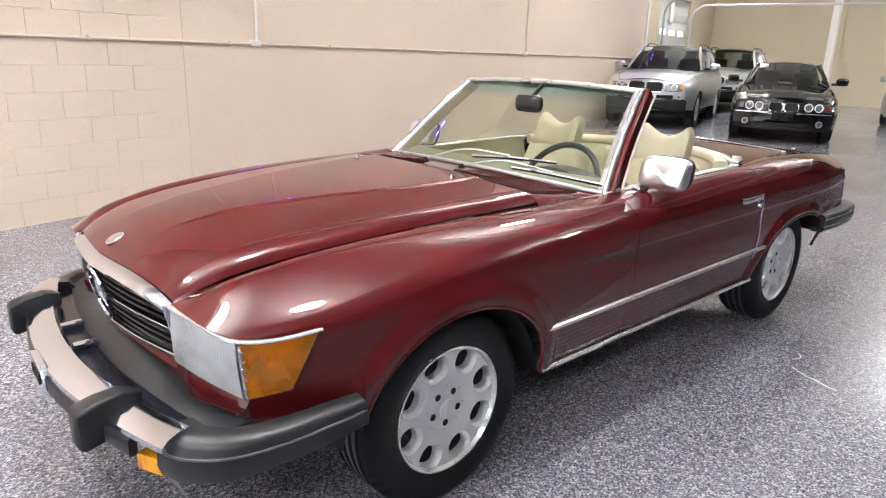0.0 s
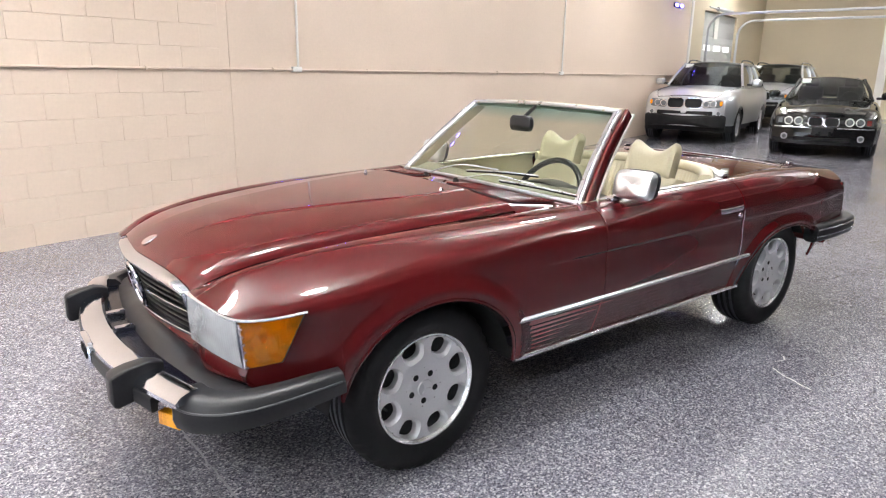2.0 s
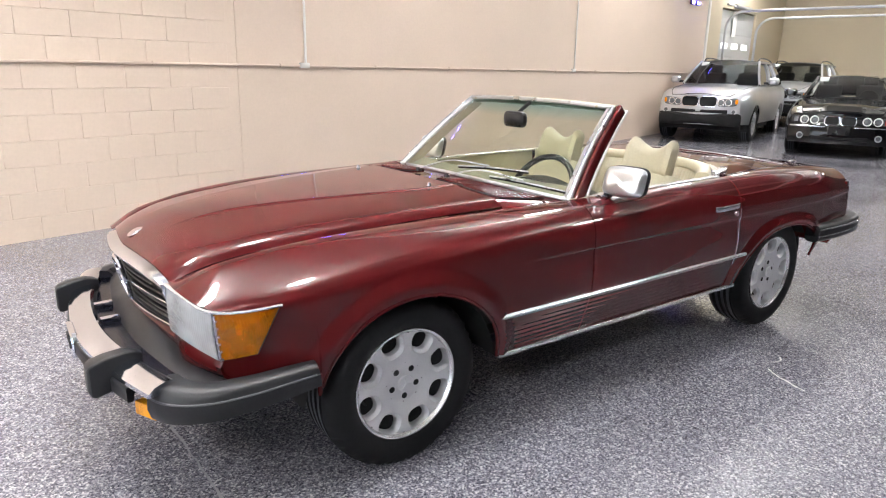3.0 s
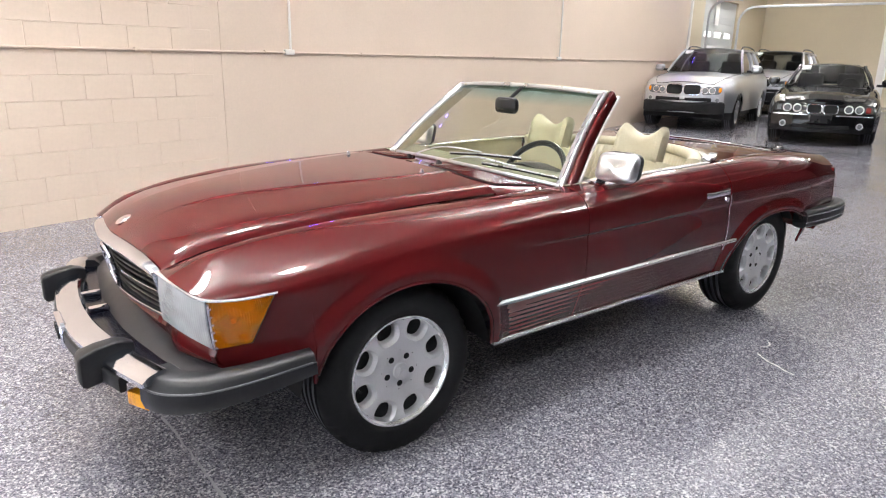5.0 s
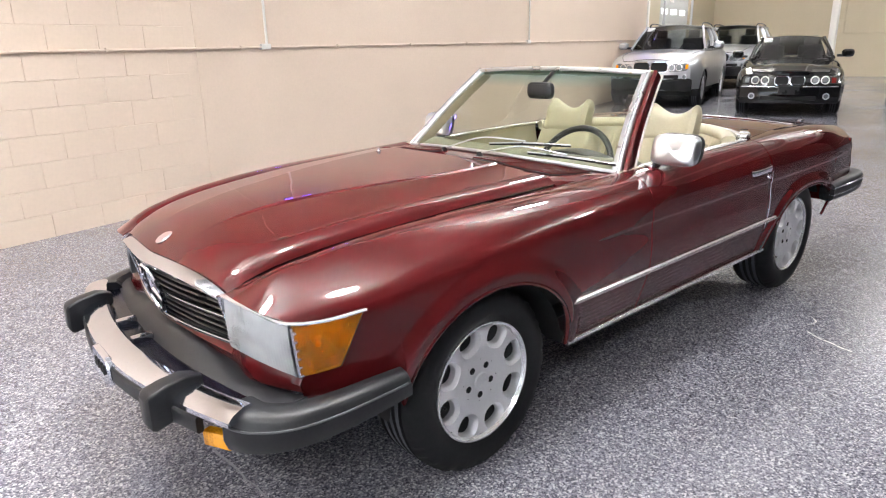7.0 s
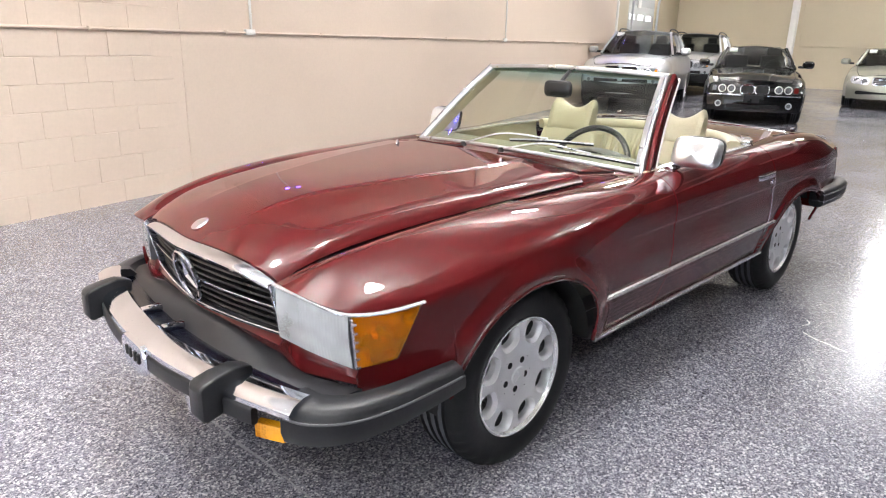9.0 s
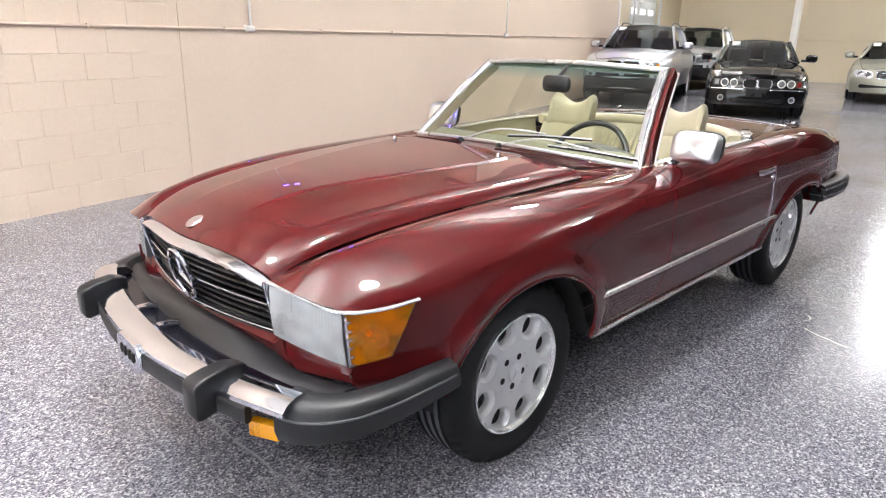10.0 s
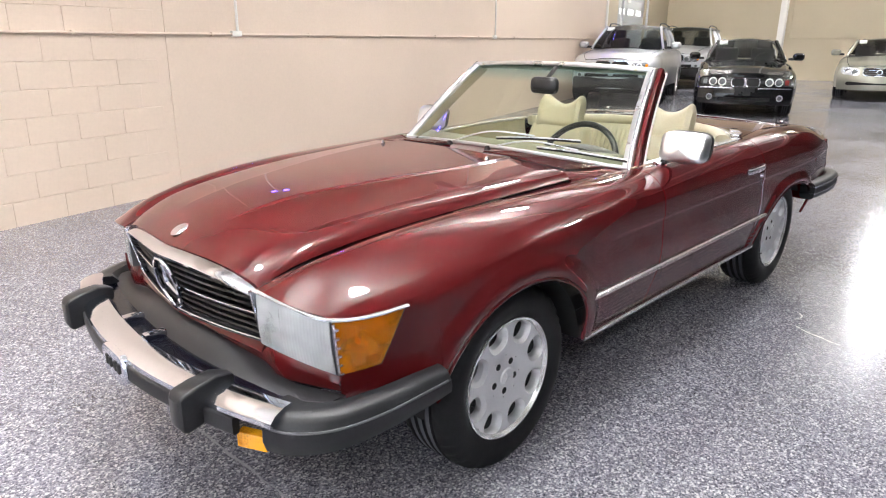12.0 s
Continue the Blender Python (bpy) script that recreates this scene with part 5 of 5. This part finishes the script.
bm = tube([(END - 0.016, -3.55, z) for z in np.linspace(1.46, 5.6, 5)], 0.012, 8, (1, 0, 0))
bm.transform(HALL)
part("riser", bm, TANP, bc)

# blue-white spot cluster on the wall
BLUE = glow("blue_led", (0.055, 0.04, 1.0), 190.0)
for x0, z0 in ((2.02, 2.95), (12.66, 2.90)):
    sp = thing("led_spotlight", "twin blue-white LED spotlight high on the wall", "lamp", "wall spotlights")
    hallpart("housing", box((0.14, 0.06, 0.10), (x0, -0.035, z0), 0.01), WHITEP, sp)
    for s in (1, -1):
        hallpart("head", box((0.14, 0.05, 0.09), (x0 + 0.15 * s, -0.06, z0 - 0.02), 0.012), BLACKGLOSS, sp)
        for k in range(3):
            hallpart("led", box((0.042, 0.01, 0.05), (x0 + 0.15 * s + 0.042 * (k - 1), -0.088, z0 - 0.02), 0.004), BLUE, sp)

# unseen high-bay ceiling lamps, some set from glints, others added as fill
HOT = glow("lamp_diffuser", (0.96, 0.97, 1.0), LAMP)
# added upward glow that bounces soft fill off the ceiling
WARMUP = glow("upward_fill_glow", (0.96, 0.97, 1.0), UPWARD)


def flat(prof, n=32):
    bm = lathe(prof, n)
    bm.transform(pose(0, 0, 0, 90, 0, 0))
    return bm


first = None
for x, y in LAMPS:
    if first is None:
        first = thing("ceiling_lamp", "unseen round white hanging lamp, lit below with upward fill", "lamp", "ceiling lamps", m=pose(x, y, 4.45))
        part("housing", flat([(0.27, 0.10), (0.29, 0.095), (0.30, 0.0), (0.28, 0.0), (0.27, 0.02), (0.27, 0.10)]), WHITEP, first)
        part("diffuser", flat([(0.0, 0.0), (0.26, 0.0), (0.26, 0.008), (0.0, 0.009)]), HOT, first)
        part("top_diffuser", flat([(0.0, 0.088), (0.265, 0.088), (0.265, 0.096), (0.0, 0.097)]), WARMUP, first)
        for k in range(3):
            a = k * 2.0944
            part("hanger", tube([(0.285 * math.cos(a), 0.285 * math.sin(a), 0.09), (0.02 * math.cos(a), 0.02 * math.sin(a), 1.155)], 0.006, 6, (1, 0, 0)), WHITEP, first)
    else:
        copy_thing(first, pose(x, y, 4.45))


# ---- parked cars ----
TINT = glass("parked_car_glass", (0.82, 0.87, 0.87))
DARKTINT = glass("dark_parked_car_glass", (0.36, 0.39, 0.42))
LAMPDARK = mat("smoked_lamp_glass", (0.22, 0.23, 0.24), 0.12, 0.3, 0.3, 20, 60, 0.0, 0.8)


def parked(name, label, m, paint, spec):
    c = thing(name, label, "car", "", "", m)
    xs = spec["xs"]
    arches = [(0.0, 0.32, spec["arch"], spec["arch"] * 0.98, 2.2), (-spec["base"], 0.32, spec["arch"], spec["arch"] * 0.98, 2.2)]
    sk = Skin(xs, spec["lines"], spec["front"], arches, lambda x: spec["sill"], None, 0.010, 0.3, xs[0])
    sides("side", sk.mesh(xs[0], xs[-1], 0.12, 14, 2), paint, c, solid=0.01)
    roof, wb, wt, rt, rbk = spec["roof"], spec["screen"], spec["top"], spec["rear_top"], spec["rear"]
    # bonnet
    rows = []
    for t in np.linspace(0, 1, 11):
        row = []
        for u in np.linspace(-1, 1, 25):
            x0 = spec["front"][0] + spec["bulge"] * (1 - u * u)
            x = x0 + (wb - 0.18 * u * u - x0) * t
            y0, z0 = sk.lines[0][0](x), sk.lines[0][1](x)
            row.append((x, u * (y0 - 0.002), z0 + 0.035 * (1 - u * u) + 0.012 * smooth((0.55 - abs(u)) / 0.1)))
        rows.append(row)
    part("bonnet", grid(rows), paint, c, solid=0.01)
    part("bonnet_gap", tube([Vector(p) + Vector((0.004, 0, -0.012)) for p in rows[0]], 0.007, 6), DARK, c, "dark gap under the bonnet's front edge")
    for k in (0, -1):
        part("bonnet_gap", tube([Vector(r[k]) + Vector((0, 0, 0.001)) for r in rows], 0.005, 6), DARK, c)
    # nose
    rows = []
    for k in range(len(spec["lines"])):
        p = sk.knot(k, xs[0])
        rows.append([(p.x + spec["bulge"] * (1 - u * u), u * p.y, p.z + ((0.035 * (1 - u * u) + 0.012 * smooth((0.55 - abs(u)) / 0.1)) if k == 0 else 0.02 * (1 - u * u) if k == 1 else 0)) for u in np.linspace(-1, 1, 25)])
    part("nose", grid(rows), paint, c, solid=0.01)
    # glasshouse
    hw0, hw1 = spec["belt_w"], spec["roof_w"]
    belt = spec["belt"]

    def base(u):
        return Vector((wb - 0.22 * u * u, hw0 * u, belt))

    def roof_front(u):
        return Vector((wt - 0.07 * u * u, hw1 * u, roof - 0.05 * u * u))

    def roof_rear(u):
        return Vector((rt + 0.05 * u * u, hw1 * u, roof - 0.02 - 0.05 * u * u))

    def rear_base(u):
        return Vector((rbk + 0.10 * u * u, hw0 * u, belt + spec["rear_lift"]))
    us = np.linspace(-1, 1, 17)
    gl = part("windscreen", grid([[base(u).lerp(roof_front(u), t) + Vector((0.05 * math.sin(math.pi * t), 0, 0.01 * math.sin(math.pi * t))) for u in us] for t in np.linspace(0, 1, 6)]), DARKTINT if spec["suv"] else TINT, c, "dark tinted windscreen")
    part("sticker", box((0.012, 0.16, 0.12), tuple(base(-0.82).lerp(roof_front(-0.82), 0.86) + Vector((0.035, 0.03, 0.01))), 0.002, (0, -52, 0)), SHEET, gl, "pale sticker on the windscreen")
    part("roof", grid([[roof_front(u).lerp(roof_rear(u), t) + Vector((0, 0, 0.03 * math.sin(math.pi * t))) for u in us] for t in np.linspace(0, 1, 9)]), paint, c, solid=0.02)
    part("rear_window", grid([[roof_rear(u).lerp(rear_base(u), t) for u in us] for t in np.linspace(0, 1, 5)]), TINT, c)
    for s in (1, -1):
        a, b, d, e = base(s), roof_front(s), roof_rear(s), rear_base(s)
        rows = [[a.lerp(e, t).lerp(b.lerp(d, t), v) + Vector((0, 0.04 * s * math.sin(math.pi * v), 0)) for t in np.linspace(0, 1, 10)] for v in np.linspace(0, 1, 5)]
        part("side_window", grid(rows), CARGLASS if spec["suv"] else TINT, c)
        part("screen_pillar", sweep([a.lerp(b, t) + Vector((0.05 * math.sin(math.pi * t) - 0.01, 0.012 * s, 0)) for t in np.linspace(0, 1, 8)], ring_profile(0.05, 0.06), (1, 0, 0.4)), paint, c)
        part("roof_rail_edge", sweep([b.lerp(d, t) + Vector((0, 0.01 * s, 0.02 * math.sin(math.pi * t))) for t in np.linspace(0, 1, 8)], ring_profile(0.07, 0.05)), paint, c)
        for q in spec["pillars"]:
            part("door_pillar", sweep([a.lerp(e, q).lerp(b.lerp(d, q), v) + Vector((0, (0.04 * math.sin(math.pi * v) + 0.008) * s, 0)) for v in np.linspace(0, 1, 5)], ring_profile(0.07, 0.03), (1, 0, 0)), paint if spec["suv"] else BLACKGLOSS, c)
        part("belt_trim", sweep([a.lerp(e, t) + Vector((0, 0.012 * s, 0.0)) for t in np.linspace(0, 1, 6)], ring_profile(0.03, 0.02)), BLACKGLOSS, c)
        # shoulder between glass and side
        rows = [[Vector((x, s * sk.lines[0][0](x), sk.lines[0][1](x))), Vector((x, s * (hw0 - 0.01), belt + 0.01))] for x in np.linspace(wb - 0.2, rbk + 0.1, 10)]
        part("shoulder", grid([[r[0] for r in rows], [r[1] for r in rows]]), paint, c, solid=0.005)
        mr = part("door_mirror", closed([[(wb - 0.42 + q, s * (spec["wide"] + 0.09) + aa * k, belt + 0.085 + bb * k) for aa, bb in ring_profile(0.22, 0.145, 4, 0.4)] for q, k in ((-0.06, 0.9), (-0.03, 1.0), (0.03, 0.9), (0.08, 0.5))]), spec["mirror"], c, "rounded door mirror")
        part("mirror_arm", box((0.06, 0.14, 0.05), (wb - 0.42, s * (spec["wide"] - 0.03), belt + 0.04), 0.015), BLACKGLOSS, mr)
        if spec["suv"]:
            rl = part("roof_rail", sweep(spline([b + Vector((-0.10, -0.03 * s, 0.02)), b + Vector((-0.28, -0.03 * s, 0.085)), b.lerp(d, 0.5) + Vector((0, -0.03 * s, 0.11)), d + Vector((0.28, -0.03 * s, 0.085)), d + Vector((0.10, -0.03 * s, 0.02))], 6), ring_profile(0.03, 0.03)), BLACKGLOSS, c, "black roof rail")
        for xc in (0.0, -spec["base"]):
            wheel(c, (xc, s * (spec["wide"] - 0.135), spec["tyre"]), spec["tyre"], spec["tyre"] * 0.66, 0.23, 12, s, True)
            rows = [[(xc + spec["arch"] * 1.04 * math.cos(a), yy * s, 0.30 + spec["arch"] * k * math.sin(a)) for a in np.linspace(-0.2, math.pi + 0.2, 17)] for yy, k in ((spec["wide"] - 0.05, 0.99), (spec["wide"] - 0.42, 0.99), (spec["wide"] - 0.42, 0.0))]
            part("wheel_well", grid(rows), DARK, c)
    # cabin
    part("floor_pan", box((spec["base"] + 1.3, 2 * spec["wide"] - 0.35, 0.25), (-spec["base"] / 2 - 0.1, 0, 0.36), 0.02), DARK, c)
    part("dashboard", box((0.45, 2 * hw0 - 0.1, 0.14), (wb - 0.40, 0, belt - 0.08), 0.05), BLACKGLOSS, c)
    for s in (1, -1):
        st = part("front_seat", box((0.14, 0.46, 0.62), (wb - 1.25, 0.36 * s, belt - 0.06), 0.05, (0, -12, 0), 3), STRIPE, c, "front seat")
        part("head_restraint", box((0.10, 0.26, 0.18), (wb - 1.32, 0.36 * s, belt + 0.33), 0.045, (0, -10, 0), 3), STRIPE, st)
    part("rear_seat", box((0.2, 1.2, 0.4), (wb - 2.2, 0, belt - 0.22), 0.05), BLACKGLOSS, c)
    part("steering_wheel", tube([(wb - 0.68 - 0.08 * math.sin(a), 0.36 + 0.18 * math.cos(a), belt - 0.02 + 0.17 * math.sin(a)) for a in np.linspace(0, 2 * math.pi, 25)], 0.014, 6, (1, 0, 0)), BLACKGLOSS, c)
    # tail
    xr = xs[-1]
    part("tail", grid([[(xr - 0.05 * (1 - u * u), u * sk.lines[k][0](xr), sk.lines[k][1](xr)) for u in np.linspace(-1, 1, 9)] for k in range(len(spec["lines"]))]), paint, c, solid=0.01)
    rows = [[Vector((rbk + 0.06 + (xr - rbk - 0.06) * t, u * sk.lines[0][0](rbk + (xr - rbk) * t), sk.lines[0][1](rbk + (xr - rbk) * t) + 0.03 * (1 - u * u))) for u in np.linspace(-1, 1, 9)] for t in np.linspace(0, 1, 4)]
    part("boot_lid", grid(rows), paint, c, solid=0.01)
    for s in (1, -1):
        for q in (-0.6, -0.2):
            part("screen_wiper", sweep([base(q * 0.9) + Vector((0.02, 0, 0.02)), base(q * 0.9 + 0.5) + Vector((0.0, 0, 0.035))], ring_profile(0.02, 0.012)), BLACKGLOSS, c) if s > 0 else None
    return c, sk


def nose_x(sk, spec, y, z):
    """Forward face of the nose at y, z."""
    n = len(spec["lines"])
    pts = [sk.knot(k, spec["xs"][0]) for k in range(n)]
    zs = [p.z for p in pts][::-1]
    x = float(np.interp(z, zs, [p.x for p in pts][::-1]))
    w = float(np.interp(z, zs, [p.y for p in pts][::-1]))
    return x + spec["bulge"] * (1 - min(abs(y) / w, 1) ** 2)


def on_nose(sk, spec, y, z, w, h, depth, r=0.3, turn=0.0, k=5):
    """A rounded pad that follows the nose."""
    rows = []
    for q, sc in ((-0.03, 1.0), (depth * 0.6, 1.0), (depth, 0.92), (depth, 0.7), (depth, 0.45), (depth, 0.2), (depth, 0.01)):
        rows.append([(nose_x(sk, spec, y + a * sc, z + b * sc) + q, y + a * sc, z + b * sc + turn * a) for a, b in ring_profile(w, h, k, r)])
    return closed(rows)


def round_lamp(sk, spec, c, y, z, r, ring):
    bm = lathe([(0.0, 0.012), (r * 0.8, 0.010), (r, 0.0), (r, -0.05)], 20)
    bm.transform(Matrix.Translation((nose_x(sk, spec, y, z) + 0.012, y, z)) @ pose(0, 0, 0, 0, 0, -90))
    lm = part("headlight", bm, LAMPDARK, c, "round clear headlight")
    bm = tube([(nose_x(sk, spec, y, z) + 0.022, y + r * math.cos(a), z + r * math.sin(a)) for a in np.linspace(0, 2 * math.pi, 25)], 0.010, 6, (1, 0, 0))
    part("lamp_ring", bm, ring, lm)


SUV = dict(
    xs=[0.80, 0.5, 0.0, -0.6, -1.6, -2.8, -3.4, -3.72], base=2.82, arch=0.42, sill=0.36, bulge=0.10, suv=True, wide=0.935, tyre=0.365,
    lines=[([0.56, 0.66, 0.70, 0.75, 0.79, 0.79, 0.77, 0.70], [0.895, 0.985, 1.045, 1.09, 1.10, 1.12, 1.12, 1.11]),
           ([0.66, 0.78, 0.83, 0.85, 0.86, 0.86, 0.84, 0.77], [0.87, 0.955, 1.015, 1.06, 1.07, 1.09, 1.09, 1.08]),
           ([0.74, 0.86, 0.90, 0.915, 0.92, 0.92, 0.90, 0.83], [0.82, 0.87, 0.91, 0.93, 0.94, 0.95, 0.96, 0.96]),
           ([0.77, 0.89, 0.925, 0.93, 0.935, 0.935, 0.92, 0.85], [0.64] * 8),
           ([0.75, 0.87, 0.905, 0.905, 0.905, 0.905, 0.89, 0.83], [0.34] * 8)],
    front=[0.76, 0.76, 0.75, 0.76, 0.72], roof=1.64, screen=-0.50, top=-1.28, rear_top=-3.25, rear=-3.62, rear_lift=0.02, belt=1.12, belt_w=0.78, roof_w=0.60, pillars=(0.36, 0.68), mirror=SILVER)
SEDAN = dict(
    xs=[0.80, 0.5, 0.0, -0.6, -1.6, -2.8, -3.5, -3.92], base=2.83, arch=0.36, sill=0.26, bulge=0.10, suv=False, wide=0.90, tyre=0.325,
    lines=[([0.60, 0.66, 0.69, 0.72, 0.76, 0.74, 0.70, 0.66], [0.72, 0.80, 0.86, 0.92, 0.95, 0.98, 0.98, 0.95]),
           ([0.72, 0.78, 0.81, 0.83, 0.84, 0.83, 0.80, 0.75], [0.70, 0.77, 0.83, 0.88, 0.91, 0.93, 0.93, 0.90]),
           ([0.79, 0.85, 0.87, 0.885, 0.89, 0.885, 0.87, 0.82], [0.65, 0.70, 0.74, 0.77, 0.79, 0.80, 0.80, 0.78]),
           ([0.82, 0.875, 0.895, 0.90, 0.90, 0.90, 0.885, 0.83], [0.50] * 8),
           ([0.80, 0.85, 0.87, 0.87, 0.87, 0.87, 0.86, 0.82], [0.22] * 8)],
    front=[0.74, 0.74, 0.74, 0.80, 0.78], roof=1.37, screen=-0.55, top=-1.35, rear_top=-2.65, rear=-3.25, rear_lift=0.04, belt=0.95, belt_w=0.73, roof_w=0.56, pillars=(0.42,), mirror=BLACKP)


def suv_front(c, sk, sp):
    for s in (1, -1):
        part("grille_kidney", on_nose(sk, sp, 0.175 * s, 0.785, 0.32, 0.185, 0.012, 0.38), DARK, c, "black kidney-shaped grille half")
        part("kidney_rim", tube([(nose_x(sk, sp, 0.175 * s + a, 0.785 + b) + 0.014, 0.175 * s + a, 0.785 + b) for a, b in ring_profile(0.33, 0.195, 5, 0.38) + ring_profile(0.33, 0.195, 5, 0.38)[:1]], 0.012, 6, (1, 0, 0)), CHROME, c)
        part("headlight_glass", on_nose(sk, sp, 0.535 * s, 0.775, 0.36, 0.15, 0.012, 0.4, 0.07 * s), LAMPDARK, c, "clear wraparound headlight")
        for y in (0.42, 0.55):
            round_lamp(sk, sp, c, y * s, 0.775 + 0.05 * (y - 0.5), 0.058, LAMPIN)
        part("indicator", on_nose(sk, sp, 0.692 * s, 0.79, 0.050, 0.085, 0.02, 0.3), AMBERDEEP, c, "amber corner indicator")
        round_lamp(sk, sp, c, 0.66 * s, 0.60, 0.045, SILVER)
    part("lower_bumper", on_nose(sk, sp, 0, 0.445, 1.60, 0.25, 0.05, 0.25), DARK, c, "black lower bumper")
    part("air_intake", on_nose(sk, sp, 0, 0.60, 1.10, 0.07, 0.03, 0.3), DARK, c)
    part("plate_holder", box((0.03, 0.10, 0.06), (nose_x(sk, sp, 0, 0.6) + 0.02, 0.0, 0.62), 0.01), sp["mirror"], c)


def sedan_front(c, sk, sp):
    part("lamp_band", on_nose(sk, sp, 0, 0.605, 1.54, 0.125, 0.006, 0.2), BLACKGLOSS, c)
    for s in (1, -1):
        part("grille_kidney", on_nose(sk, sp, 0.125 * s, 0.60, 0.22, 0.135, 0.018, 0.35), DARK, c, "black kidney-shaped grille half")
        part("kidney_rim", tube([(nose_x(sk, sp, 0.125 * s + a, 0.60 + b) + 0.022, 0.125 * s + a, 0.60 + b) for a, b in ring_profile(0.23, 0.145, 5, 0.35) + ring_profile(0.23, 0.145, 5, 0.35)[:1]], 0.013, 6, (1, 0, 0)), CHROME, c, "chrome kidney rim")
        for y in (0.40, 0.56):
            round_lamp(sk, sp, c, y * s, 0.605, 0.062, SHEET)
        part("indicator", on_nose(sk, sp, 0.695 * s, 0.605, 0.075, 0.09, 0.02, 0.2), REDLENS if s > 0 else LAMPDARK, c, "corner indicator")
        round_lamp(sk, sp, c, 0.60 * s, 0.34, 0.045, GALV)
        part("bumper_strip", on_nose(sk, sp, 0.50 * s, 0.50, 0.56, 0.022, 0.02, 0.3), CHROME, c, "thin bright bumper strip")
    part("plate_panel", on_nose(sk, sp, 0, 0.44, 0.34, 0.14, 0.015, 0.1), BLACKGLOSS, c)
    part("air_intake", on_nose(sk, sp, 0, 0.31, 0.90, 0.07, 0.01, 0.3), DARK, c)


def saloon_front(c, sk, sp):
    part("grille", on_nose(sk, sp, 0, 0.615, 0.62, 0.15, 0.014, 0.25), BLACKGLOSS, c, "dark slatted grille with chrome rim")
    part("grille_rim", tube([(nose_x(sk, sp, a, 0.615 + b) + 0.016, a, 0.615 + b) for a, b in ring_profile(0.63, 0.16, 5, 0.25) + ring_profile(0.63, 0.16, 5, 0.25)[:1]], 0.012, 6, (1, 0, 0)), CHROME, c)
    for k in range(3):
        part("grille_slat", on_nose(sk, sp, 0, 0.575 + 0.04 * k, 0.58, 0.010, 0.02, 0.3), CHROME, c)
    part("emblem", tube([(nose_x(sk, sp, 0, 0.62) + 0.03, 0.05 * math.cos(a), 0.615 + 0.05 * math.sin(a)) for a in np.linspace(0, 2 * math.pi, 25)], 0.010, 6, (1, 0, 0)), CHROME, c)
    for s in (1, -1):
        part("headlight_glass", on_nose(sk, sp, 0.57 * s, 0.625, 0.38, 0.17, 0.016, 0.45, 0.12 * s), FLUTED, c, "clear almond headlight")
        for y in (0.48, 0.63):
            round_lamp(sk, sp, c, y * s, 0.622 + 0.12 * (y - 0.57), 0.06, LAMPIN)
    part("air_intake", on_nose(sk, sp, 0, 0.36, 1.25, 0.08, 0.012, 0.45), DARK, c, "dark lower air intake")


c, sk = parked("suv", "silver sport utility vehicle parked near the wall", pose(-11.1, -5.18, ground(-11.1), 0, -0.8, 19) @ Matrix.Diagonal((0.96, 0.94, 0.96, 1)), SILVER, SUV)
suv_front(c, sk, SUV)
SUV2 = dict(SUV)
c, sk = parked("suv", "silver sport utility vehicle parked behind the others", pose(-15.7, -6.15, ground(-15.7), 0, -0.8, 15) @ Matrix.Diagonal((0.94, 0.94, 0.94, 1)), SILVER, SUV2)
suv_front(c, sk, SUV2)
c, sk = parked("sedan", "black four-door sedan with twin round headlamps", pose(-11.0, -2.62, ground(-11.0), 0, -0.8, 22) @ Matrix.Diagonal((0.94, 0.91, 0.95, 1)), BLACKP, SEDAN)
sedan_front(c, sk, SEDAN)
SALOON = dict(SEDAN, mirror=SAND, bulge=0.14)
c, sk = parked("sedan", "champagne four-door sedan parked by the back wall", pose(-15.6, -1.50, ground(-15.6), 0, -0.8, 12) @ Matrix.Diagonal((0.94, 0.92, 0.92, 1)), SAND, SALOON)
saloon_front(c, sk, SALOON)

# ---- wall blocks ----
bm = box((0.3955, 0.034, 0.1965), (0, 0, 0), 0.0034, (0, 0, 0), 1)
sharp(bm)
block_mesh = bpy.data.meshes.new("block")
bm.to_mesh(block_mesh)
bm.free()
bm = box((0.1955, 0.034, 0.1965), (0, 0, 0), 0.0034, (0, 0, 0), 1)
sharp(bm)
half_mesh = bpy.data.meshes.new("half_block")
bm.to_mesh(half_mesh)
bm.free()
for me in (block_mesh, half_mesh):
    me.materials.append(WALLP)
rnd = random.Random(4)
for k in range(-1, 13):
    zc0 = 0.10 - 0.01 + 0.2 * k
    start = 0.30 if k % 2 == 0 else 0.10
    for j in range(-9, 4):
        a = start + 0.4 * j
        if a + 0.2 > JOINT + 0.01:
            continue
        ob = new("block", block_mesh)
        ob.parent = wall
        ob.matrix_basis = HALL @ pose(a, 0.017 + rnd.uniform(-0.0004, 0.0004), zc0)
    if start + 0.4 * 2 + 0.2 < JOINT - 0.1:
        ob = new("block", half_mesh)
        ob.parent = wall
        ob.matrix_basis = HALL @ pose(JOINT - 0.104, 0.017, zc0)
